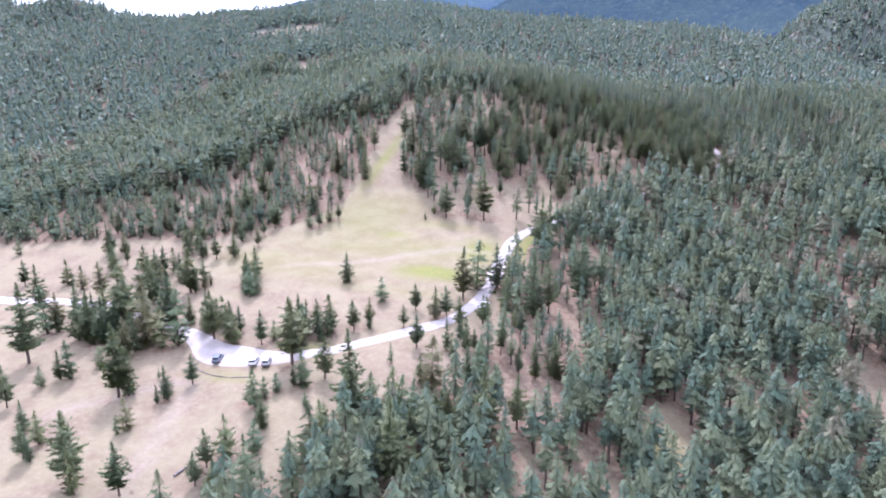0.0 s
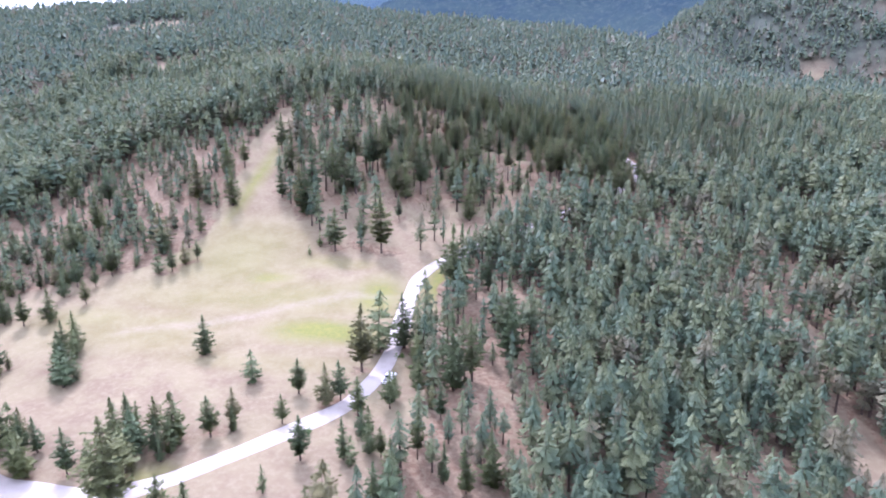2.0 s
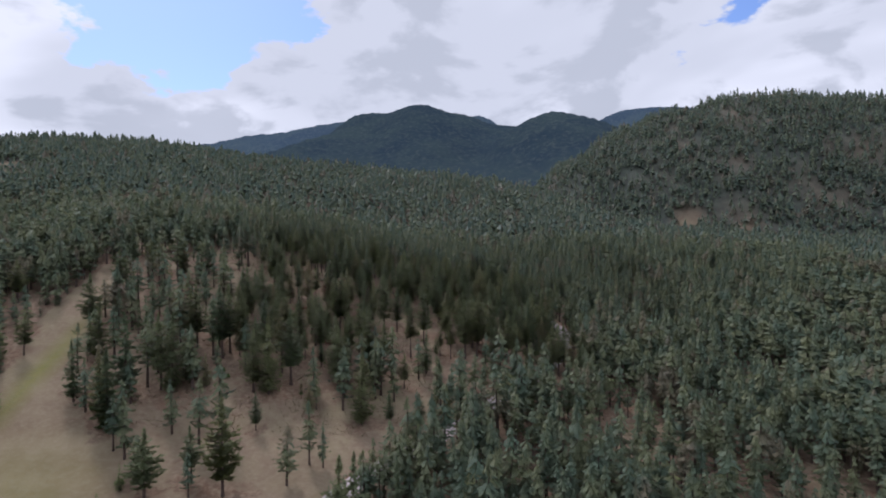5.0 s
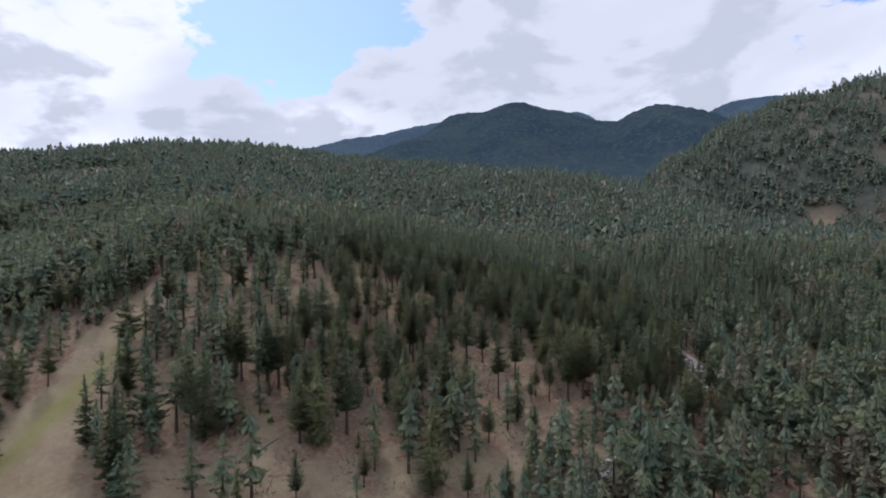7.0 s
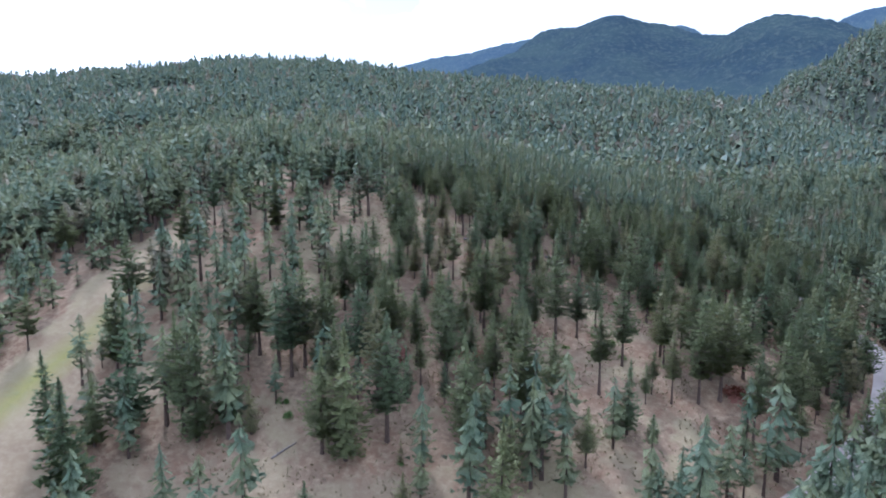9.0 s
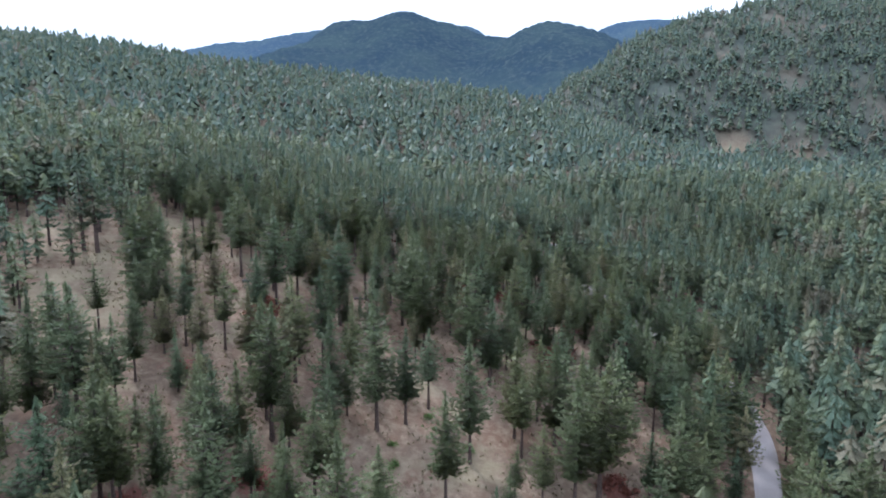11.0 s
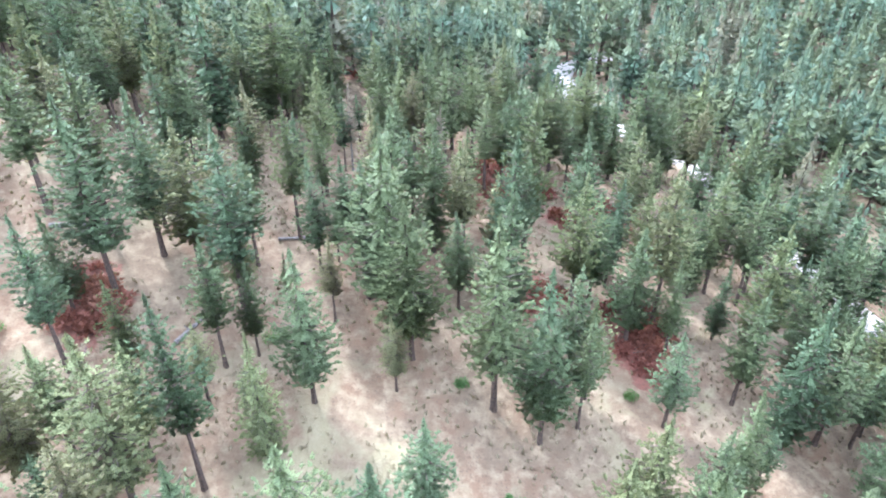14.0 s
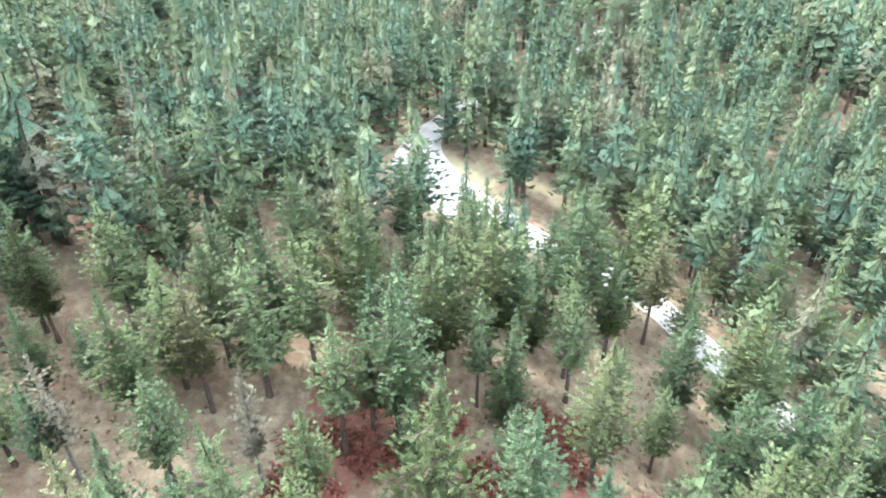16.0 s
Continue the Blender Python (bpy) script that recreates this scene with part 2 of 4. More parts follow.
NEEDLES = needles("conifer needles", (0.112, 0.158, 0.086), (0.185, 0.206, 0.090), (0.23, 0.18, 0.115), amount=0.38, soft=True, airy=0.5)
STAND_NEEDLES = needles("pine stand needles", (0.096, 0.142, 0.094), (0.162, 0.186, 0.097), (0.20, 0.16, 0.11), grouped=True, amount=0.36, soft=True, airy=0.45)
# bluer than the nearer needles: the haze of distance put into their colour
HAZE_NEEDLES = needles("haze-blue conifer needles", (0.084, 0.130, 0.101), (0.138, 0.170, 0.103), (0.19, 0.15, 0.115), grouped=True, amount=0.3, soft=True)
BARK = bark_material()
GROUND, GRAVEL = ground_material(), gravel_material()
MOUNTAIN, FAR_MOUNTAIN = mountain_material("hazy end mountain", 0.06), mountain_material("hazy horizon range", 0.16)

# ---- the lie of the land ----
PLANE = [33.6, -20.3, 116]
BUMP_X = [-480, -320, -200, -110, -30, 50, 130, 260, 440]
# northing of a row of swells, and the height of each along BUMP_X
SWELLS = [
    (-120, [-5.2, 6.4, 10.3, 7.6, 4.9, 2.9, 2.4, 1.8, 0.3]),
    (40, [-17.6, -6.4, -2.6, -7.5, -12.7, -7.1, 3.9, 5, -1.1]),
    (120, [-10.2, -6.9, -15.4, -0.5, 26.3, -33.5, -2.1, 4.9, -2.3]),
    (200, [4, 3.1, 11, -16, -8.9, 6.9, -4.4, 3.8, -3.1]),
    (270, [9.5, -1.7, -5.7, 8.9, -10.2, 8.3, -28.9, -2.4, -2.4]),
    (340, [3, -15.7, -36.8, 28.5, 8.6, -18.2, 21.2, -11.7, 1.3]),
    (440, [-11.7, -16.5, 22.6, 18.3, -49.2, 1.4, 27.7, -29.6, 13.6]),
    (580, [-9.1, -8.5, 3.4, -10.5, -10.2, 3, -8.3, -51.2, 36.4]),
    (750, [-8.5, 15, 9.2, -13, -6.4, 15.5, 15.8, -17, 36.8]),
    (960, [-14.5, 3.5, -8.2, -23, -21.2, -8.3, 0.6, -8.7, -20.6]),
]
# hills beyond the valley: x, y, summit, spread across, spread along
HILLS = [
    (561, 1049, 326, 150, 330), (650, 995, 305, 190, 330), (808, 891, 275, 240, 330), (477, 1021, 311, 130, 310), (386, 995, 284, 125, 290), (308, 956, 250, 120, 250), (236, 943, 205, 120, 220),
    (-400, 900, 204, 190, 190), (-530, 830, 180, 160, 180), (-660, 640, 204, 120, 150), (-850, 620, 235, 200, 250), (-250, 930, 197, 140, 190),
    (-60, 1180, 168, 230, 220), (80, 1140, 150, 200, 180),
]


# the spur's crest: bearing from the south, its rise over the distance, and how far off it tops out
SPUR_TURN = [-20, -8, 0, 5, 11.6, 16, 20.6, 26, 34, 50, 80]
SPUR_RISE = [0.60, 0.19, 0.112, 0.098, 0.074, 0.046, 0.014, -0.008, -0.02, -0.03, 0.1]
SPUR_AWAY = 640


def land(x, y):
    """Height of the ground, in metres, at arrays x and y."""
    x, y = np.asarray(x, float), np.asarray(y, float)
    z = PLANE[0] + PLANE[1] * 400 * np.tanh(x / 400) / 500 + PLANE[2] * (300 + 750 * np.tanh((y - 300) / 750)) / 500
    for by, row in SWELLS:
        for bx, h in zip(BUMP_X, row):
            s = max(60, min(160, 0.32 * math.hypot(bx + 20, by - 230) + 45))
            z = z + h * np.exp(-((x - bx) ** 2 + (y - by) ** 2) / (2 * s * s))
    far = np.clip((np.hypot(x, y - 300) - 600) / 450, 0, 1)
    far = far * far * (3 - 2 * far)
    z = z * (1 - far) + far * (105 + 55 * np.tanh((y - 300) / 500))
    # the spur that runs down eastwards behind the knoll, and the valley beyond it
    away, turn = np.hypot(x + 12, y - 132), np.degrees(np.arctan2(x + 12, y - 132))
    crest = np.interp(turn, SPUR_TURN, SPUR_RISE)
    fall = np.clip(away - SPUR_AWAY, 0, 400)
    spur = 105 + crest * np.minimum(away, SPUR_AWAY) - 0.16 * fall * np.clip((turn + 8) / 14, 0, 1)
    blend = np.clip((away - 270) / 90, 0, 1)
    z = z * (1 - blend) - blend * 9 * np.logaddexp(-z / 9, -spur / 9)
    for hx, hy, top, across, along in HILLS:
        hill = -160 + (top + 160) * np.exp(-(((x - hx) / across) ** 2 + ((y - hy) / along) ** 2) / 2)
        z = 12 * np.logaddexp(z / 12, hill / 12)
    far = np.clip((np.hypot(x, y - 250) - 450) / 500, 0, 1)
    z = z + far * (5 * np.sin(x / 61 + np.sin(y / 83)) * np.sin(y / 57 + 1.3 * np.sin(x / 97)) + 2.5 * np.sin(x / 23 + y / 31))
    return z + 0.22 * np.sin(x / 3.1 + np.sin(y / 4.7)) * np.sin(y / 3.7) + 0.35 * np.sin(x / 9.3 + 1.7 * np.sin(y / 13))


# ---- mesh helpers ----
def mesh_of(name, verts, faces, materials, index=None, smooth=False):
    """A mesh from arrays: faces all of one length."""
    me = bpy.data.meshes.new(name)
    verts, faces = np.asarray(verts, np.float32), np.asarray(faces, np.int32)
    k = faces.shape[1]
    me.vertices.add(len(verts))
    me.vertices.foreach_set("co", verts.ravel())
    me.loops.add(faces.size)
    me.loops.foreach_set("vertex_index", faces.ravel())
    me.polygons.add(len(faces))
    me.polygons.foreach_set("loop_start", np.arange(0, faces.size, k, dtype=np.int32))
    for m in materials:
        me.materials.append(m)
    if index is not None:
        me.polygons.foreach_set("material_index", np.asarray(index, np.int32))
    me.polygons.foreach_set("use_smooth", np.full(len(faces), smooth))
    me.update()
    me.validate()
    return me


def puffed(me, crown, normals):
    """Keeps the rounded crown's outward direction on the crown's corners."""
    full = np.zeros((len(me.vertices), 3), np.float32)
    full[crown] = normals
    me.attributes.new("puff", "FLOAT_VECTOR", "POINT").data.foreach_set("vector", full.ravel())
    return me


def part(name, bm, material, parent, label=""):
    """Links a bmesh as one mesh object under a thing or a part."""
    me = bpy.data.meshes.new(name)
    bm.to_mesh(me)
    bm.free()
    me.materials.append(material)
    ob = new(name, me)
    ob.parent = parent
    return tagged(ob, label)


def graded(a, b, step, ends, growth=1.13):
    """Grid lines with an even middle from a to b and ever wider steps outwards to the two ends."""
    middle = list(np.arange(a, b + step / 2, step))
    low, high, s = [], [], step
    while (low[-1] if low else a) > ends[0]:
        s *= growth
        low.append((low[-1] if low else a) - s)
    s = step
    while (high[-1] if high else b) < ends[1]:
        s *= growth
        high.append((high[-1] if high else b) + s)
    return np.array(low[::-1] + middle + high)


def inside(x, y, polygon):
    """Whether points lie in a polygon."""
    hit = np.zeros(np.shape(x), bool)
    for (ax, ay), (bx, by) in zip(polygon, polygon[1:] + polygon[:1]):
        cross = (ay > y) != (by > y)
        hit ^= cross & (x < (bx - ax) * (y - ay) / ((by - ay) or 1e-9) + ax)
    return hit


# ---- plan ----
MEADOW_EDGE = [(-235, 150), (-225, 170), (-195, 180), (-150, 183), (-116, 195), (-103, 212), (-107, 240), (-111, 283), (-112, 312), (-103, 312), (-99, 278),
               (-90, 244), (-76, 230), (-62, 213), (-32, 216), (-28, 205), (-30, 165), (-24, 140), (-30, 120), (-38, 100), (-50, 70), (-80, 40), (-235, 40)]
SLOPE_EDGE = [(-60, 213), (-76, 231), (-90, 245), (-99, 279), (-103, 312), (-85, 322), (-55, 330), (0, 322), (18, 300), (22, 272), (0, 245), (-32, 217)]
STRIP_EDGE = [(-30, 207), (-26, 140), (-36, 100), (-12, 104), (0, 140), (-6, 180), (-10, 212)]
FRINGE_EDGE = [(-235, 165), (-195, 178), (-150, 181), (-116, 193), (-101, 212), (-105, 240), (-109, 290), (-150, 285), (-175, 235), (-240, 205)]
ROAD = [(-240, 128), (-179, 134), (-150, 134.5), (-124, 130), (-98.6, 119), (-86, 112.5), (-72, 113), (-60, 120), (-50, 130.5), (-41, 141), (-36.5, 152), (-35, 166), (-35.5, 180),
        (-35.4, 195), (-34, 204), (-29, 212.5), (-19, 224), (-10, 232.5), (5, 247), (16, 258), (29, 274), (38, 290), (41.5, 303), (39.5, 316), (37, 330), (33.5, 346), (23.5, 360),
        (20.5, 368.5), (23, 377.5), (31, 385.5), (46, 396), (62, 405), (90, 422), (130, 460), (175, 524)]
# natural openings in the woods: x, y, half width, half depth
GLADES = [(-350, 612, 34, 24), (-300, 598, 26, 12), (-372, 570, 24, 10), (-248, 466, 16, 16), (-222, 470, 9, 12), (-262, 430, 10, 8), (-168, 461, 12, 9), (-124, 412, 7, 18), (-106, 340, 9, 16), (-80, 318, 8, 14),
          (560, 1040, 20, 16), (503, 983, 20, 7), (295, 870, 5, 5), (440, 930, 7, 3), (600, 1010, 20, 10), (350, 900, 4, 4), (400, 860, 5, 3), (300, 740, 14, 8), (230, 600, 8, 6), (340, 700, 12, 7), (200, 560, 7, 5), (380, 790, 14, 8), (150, 520, 8, 5),
          (280, 560, 8, 5), (267, 820, 6, 4), (267, 660, 6, 5), (60, 190, 8, 10), (58, 152, 6, 14), (27, 142, 4, 8), (12, 118, 6, 10)]


def smooth_line(points, step=1.5):
    """A Catmull-Rom line through the points."""
    out = []
    pts = [points[0]] + points + [points[-1]]
    for p0, p1, p2, p3 in zip(pts, pts[1:], pts[2:], pts[3:]):
        p0, p1, p2, p3 = (np.array(p, float) for p in (p0, p1, p2, p3))
        for i in range(n := max(2, int(np.hypot(*(p2 - p1)) / step))):
            t = i / n
            out.append(0.5 * (2 * p1 + (p2 - p0) * t + (2 * p0 - 5 * p1 + 4 * p2 - p3) * t * t + (3 * p1 - p0 - 3 * p2 + p3) * t ** 3))
    return np.array(out)


ROAD_LINE = smooth_line(ROAD)


def road_gap(x, y):
    """Distance to the road's middle."""
    x, y = np.asarray(x, float), np.asarray(y, float)
    best = np.full(x.shape, 1e9)
    for px, py in ROAD_LINE:
        best = np.minimum(best, (x - px) ** 2 + (y - py) ** 2)
    return np.sqrt(best)


def wave(x, y, size, turn=0.0):
    """A smooth uneven field of about -1 to 1."""
    u, v = x / size + turn, y / size - turn
    return (np.sin(u * 1.9 + 1.3 * np.sin(v * 1.3)) + np.sin(v * 2.3 + 1.1 * np.sin(u * 1.7 + 2)) + np.sin((u + v) * 1.1 + 4 * turn)) / 3


def density(x, y):
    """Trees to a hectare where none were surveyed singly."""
    d = 850 + 220 * wave(x, y, 38, 0.7)
    d = np.where((wave(x, y, 17, 2.1) > 0.5) & (y < 420), 230, d)
    d = np.where(inside(x, y, FRINGE_EDGE), 520, d)
    for gx, gy, rx, ry in GLADES:
        rx, ry = (1.35 * rx, 1.35 * ry) if gy > 400 else (rx, ry)
        d = np.where(((x - gx) / rx) ** 2 + ((y - gy) / ry) ** 2 < 1 + 0.5 * wave(x, y, 9, 1.0), 25, d)
    open_hill = np.clip((x - 180) / 160, 0, 1) * np.clip((y - 640) / 160, 0, 1)
    d = d * (1 - 0.15 * open_hill)
    patchy = np.clip((x - 20) / 60, 0, 1) * np.clip((y - 440) / 60, 0, 1) * (wave(x, y, 23, 1.7) > 0.12)
    d = np.where(patchy > 0.5, 0.62 * d, d)
    slope = np.where((x < -45) & (y > 252) | (x < -22) & (y > 262), 340, np.where(y > 312, 330, np.where(y > 300, 300, 125)))
    d = np.where(inside(x, y, SLOPE_EDGE), slope, d)
    d = np.where(inside(x, y, STRIP_EDGE), 330, d)
    d = np.where((x > -50) & (x < 28) & (y > 255) & (y < 332), np.minimum(d, 350), d)
    d = np.where((y > 240) & (x > -5) & (road_gap(x, y) < 9), 800, d)
    d = np.where((x - 21) ** 2 + (y - 367) ** 2 < 72, 0, d)
    d = np.where(inside(x, y, MEADOW_EDGE), 0, d)
    return d


# ---- ground ----
TRACKS = [[(-100, 166), (-84, 171), (-72, 176), (-61.5, 182.6), (-50, 190), (-41, 190.5)], [(-104, 84), (-90, 98), (-84, 102)], [(-70, 60), (-78, 82), (-84, 102)]]  # faint wheel tracks in the grass
GRID_X, GRID_Y = graded(-170, 110, 2.5, (-4800, 4800), 1.085), graded(60, 400, 2.5, (-3000, 4800), 1.085)
GRID_Z = land(*np.meshgrid(GRID_X, GRID_Y))


def footing(x, y):
    """Height of the ground sheet itself, between its corners."""
    i = np.clip(np.searchsorted(GRID_X, x) - 1, 0, len(GRID_X) - 2)
    j = np.clip(np.searchsorted(GRID_Y, y) - 1, 0, len(GRID_Y) - 2)
    u = (x - GRID_X[i]) / (GRID_X[i + 1] - GRID_X[i])
    v = (y - GRID_Y[j]) / (GRID_Y[j + 1] - GRID_Y[j])
    return (GRID_Z[j, i] * (1 - u) + GRID_Z[j, i + 1] * u) * (1 - v) + (GRID_Z[j + 1, i] * (1 - u) + GRID_Z[j + 1, i + 1] * u) * v


def build_ground():
    xs, ys = GRID_X, GRID_Y
    gx, gy = np.meshgrid(xs, ys)
    gz = GRID_Z
    verts = np.stack([gx, gy, gz], -1).reshape(-1, 3)
    nx, ny = len(xs), len(ys)
    i = (np.arange(ny - 1)[:, None] * nx + np.arange(nx - 1)).ravel()
    me = mesh_of("ground", verts, np.stack([i, i + 1, i + nx + 1, i + nx], -1), [GROUND], smooth=True)
    x, y = verts[:, 0], verts[:, 1]
    litter = np.clip(density(x, y) / 420, 0, 1) * 0.75
    litter = np.where(inside(x, y, SLOPE_EDGE), np.where(y > 262, 0.42, 0.22), litter)
    near_tree = np.zeros(len(x))
    close = (x > -180) & (x < 120) & (y > 60) & (y < 400)
    for tx, ty, h in SURVEYED:
        d2 = (x[close] - tx) ** 2 + (y[close] - ty) ** 2
        near_tree[close] += 0.5 * np.exp(-d2 / (2 * (0.16 * h + 0.8) ** 2))
    litter = np.where((y > 262) & ~inside(x, y, MEADOW_EDGE), np.maximum(litter, 0.34), litter)
    litter = np.clip(litter + near_tree, 0, 1)
    lush = np.zeros(len(x))
    for lx, ly, sx, sy, amount in LUSH:
        lush = np.maximum(lush, amount * np.exp(-(((x - lx) / sx) ** 2 + ((y - ly) / sy) ** 2)))
    # how strongly crowns and their shade are painted: more with distance and tree density
    canopy_shade = np.clip((np.hypot(x, y - 250) - 260) / 300, 0, 1) * np.clip((density(x, y) - 250) / 250, 0, 1) * 0.8
    worn = np.zeros(len(x))
    for line in TRACKS:
        for (ax, ay), (bx, by) in zip(line, line[1:]):
            along = np.clip(((x - ax) * (bx - ax) + (y - ay) * (by - ay)) / ((bx - ax) ** 2 + (by - ay) ** 2), 0, 1)
            worn = np.maximum(worn, 0.55 * np.exp(-((x - ax - along * (bx - ax)) ** 2 + (y - ay - along * (by - ay)) ** 2) / 2.4))
    rust = np.zeros(len(x))
    for rx, ry in RED_SHRUBS:
        rust = np.maximum(rust, np.exp(-((x - rx - 0.8) ** 2 + (y - ry + 0.5) ** 2) / 9))
    for name, values in (("rust", rust), ("litter", litter), ("lush", lush), ("canopy_shade", canopy_shade), ("worn", worn)):
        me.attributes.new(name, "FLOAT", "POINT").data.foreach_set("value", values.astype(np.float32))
    tagged(new("ground", me), "rolling hillside of dry tan grass, needle litter and bare soil", "ground", kind="structure")


def build_road():
    line = ROAD_LINE
    way = np.gradient(line, axis=0)
    way /= np.hypot(*way.T)[:, None]
    side = np.stack([-way[:, 1], way[:, 0]], -1)
    s = np.arange(len(line))
    half = np.where(line[:, 1] > 235, 2.4, 2.4) + 0.25 * np.sin(s / 5.0) + 0.15 * np.sin(s / 2.3)
    lot = np.exp(-(((line[:, 0] + 82) / 12) ** 2 + ((line[:, 1] - 112) / 14) ** 2))
    turn = np.exp(-(((line[:, 0] - 23) / 8) ** 2 + ((line[:, 1] - 366) / 9) ** 2))
    cols = np.linspace(-1, 1, 9)
    rows = []
    for c in cols:
        wide = half * abs(c) + (3.0 * lot * abs(c)) + (3.9 * turn * abs(c))
        p = line + side * (np.sign(c) * wide)[:, None]
        z = land(p[:, 0], p[:, 1]) + 0.16 - 0.10 * abs(c) ** 3 - (0.35 if abs(c) == 1 else 0)
        rows.append(np.c_[p, z])
    verts = np.stack(rows, 1).reshape(-1, 3)
    k = len(cols)
    i = (np.arange(len(line) - 1)[:, None] * k + np.arange(k - 1)).ravel()
    me = mesh_of("road", verts, np.stack([i + 1, i, i + k, i + k + 1], -1), [GRAVEL], smooth=True)
    tagged(new("road", me), "pale gravel forest road with a wide pull-off", "road", kind="structure")


# ---- trees ----
def make_tree(rng, height=10.0, crown_from=0.25, spread=0.19, tufts=260, size=0.5, droop=0.15, top=0.8, open_crown=0.3, sides=6, limbs=True, step=0.03, tiers=9, points=6, fill=0.6):
    """Arrays of one conifer: trunk with limbs, and a crown of needle tufts set on whorls of boughs."""
    tv, tf, cv, cf = [], [], [], []

    def tube(a, b, ra, rb, k):
        a, b = np.array(a), np.array(b)
        w = (b - a) / np.linalg.norm(b - a)
        u = np.cross(w, (0.31, 0.87, 0.2))
        u /= np.linalg.norm(u)
        v = np.cross(w, u)
        base = len(tv)
        for p, r in ((a, ra), (b, rb)):
            for j in range(k):
                q = 2 * math.pi * j / k
                tv.append(p + r * (math.cos(q) * u + math.sin(q) * v))
        for j in range(k):
            j2 = (j + 1) % k
            tf.append((base + j, base + j2, base + k + j2))
            tf.append((base + j, base + k + j2, base + k + j))

    bend = rng.normal(0, 0.012 * height, 2)
    axis = lambda h: np.array([bend[0] * (h / height) ** 2, bend[1] * (h / height) ** 2, h])  # noqa: E731
    thick = 0.0115 * height
    stops = [0, 0.04, 0.3, 0.65, 0.96] if limbs else [0, 0.92]
    radius = lambda f: thick * (1.25 - f if f > 0.01 else 1.7) * (1 - 0.72 * f)  # noqa: E731
    if not tufts:  # far trees: a flat sliver of trunk
        tv.extend((np.array([-thick, 0, -0.35]), np.array([thick, 0, -0.35]), axis(0.9 * height)))
        tf.append((0, 1, 2))
        stops = [0]
    for f0, f1 in zip(stops, stops[1:]):
        a = axis(f0 * height) - (np.array([0, 0, 0.35]) if f0 == 0 else 0)
        tube(a, axis(f1 * height), radius(f0), radius(f1), sides)
    placed, turn = 0, rng.uniform(0, 6.28)

    def spray(p, d, r, flat):
        """One flat spray of needles from p along d."""
        d = d / np.linalg.norm(d)
        u = np.cross(d, rng.normal(0, 1, 3) * (1, 1, flat))
        u /= np.linalg.norm(u)
        w = r * rng.uniform(0.22, 0.36)
        base = len(cv)
        cv.extend((p - u * w - d * r * 0.25, p + u * w - d * r * 0.1, p + d * r * 0.75))
        cf.append((base, base + 1, base + 2))

    # inner boughs: ragged skirts of needles round the trunk, tier on tier
    for k in range(tiers):
        t = min((k + rng.uniform(0.1, 0.9)) / tiers, 0.97)
        reach = (spread * height * (1 - t) ** top * min(1, 0.42 + 2.2 * t) + 0.01 * height) * fill
        gap = (1 - crown_from) * height / tiers
        first = rng.uniform(0, 6.28)
        for j in range(points):
            q, half = first + 6.283 * (j + rng.uniform(-0.3, 0.3)) / points, 3.1 / points * rng.uniform(0.6, 1.1)
            far = reach * rng.uniform(1 - 1.1 * open_crown, 1.2)
            root = axis((crown_from + (1 - crown_from) * t) * height + gap * rng.uniform(0.5, 1.0))
            root[2] = min(root[2], height)
            base = len(cv)
            cv.append(root)
            for sign in (-1, 1):
                r, a = far * rng.uniform(0.8, 1.15), q + sign * half
                cv.append(root + np.array([math.cos(a) * r, math.sin(a) * r, -gap * rng.uniform(0.5, 1.1) - droop * r + 0.1 * r]))
            cf.append((base, base + 1, base + 2))
    while placed < tufts:
        t = 1 - math.sqrt(1 - rng.uniform(0, 0.96))
        f = crown_from + (1 - crown_from) * t
        reach = max(spread * height * (1 - t) ** top * min(1, 0.42 + 2.2 * t) - 0.3 * size, 0.0) + 0.012 * height
        reach *= rng.uniform(1 - open_crown * 1.25, 1.15)
        turn += 2.399 + rng.normal(0, 0.3)
        out = np.array([math.cos(turn), math.sin(turn), 0])
        across = np.array([-out[1], out[0], 0])
        root = axis(f * height)
        rise = 0.30 - droop * 2.4 * (1 - t) + rng.normal(0, 0.1)
        tip = root + out * reach + np.array([0, 0, reach * rise])
        way = (tip - root) / np.linalg.norm(tip - root)
        if limbs and reach > 0.06 * height and rng.uniform() < 0.35:
            tube(root, root + 0.85 * (tip - root), 0.0035 * height, 0.0012 * height, 3)
        for s in np.linspace(0.22, 1.0, 2 + int(reach / (step * height))):
            p = root + s * (tip - root) + rng.normal(0, 0.008 * height, 3)
            for side in (-1, 1, 0):
                fan = rng.uniform(0.4, 1.25) * side
                d = way * math.cos(fan) + across * math.sin(fan) + np.array([0, 0, rng.uniform(-0.25, 0.65)])
                spray(p, d, size * rng.uniform(0.65, 1.3) * (1.05 - 0.4 * t), 1.0)
                placed += 1
    for k in range(2 + tufts // 28):
        f = 1 - 0.16 * rng.uniform(0, 1) ** 0.8
        out = rng.normal(0, 1, 2) * 0.7
        spray(axis(height * (f - 0.02)) + np.r_[out * 0.12 * (1 - f) * height, 0], np.r_[out, rng.uniform(0.3, 1.0)], size * (0.45 + 2.2 * (1 - f)), 1.0)
    cv = np.array(cv)
    mid = cv.reshape(-1, 3, 3).mean(1)
    f = np.clip((mid[:, 2] / height - crown_from) / (1 - crown_from), 0, 1)
    out = mid[:, :2] - np.array(bend) * ((mid[:, 2:] / height) ** 2)
    out /= np.linalg.norm(out, axis=1, keepdims=True) + 0.02 * height
    normal = np.c_[out, 0.64 + 0.5 * f] + rng.normal(0, 0.06, mid.shape)
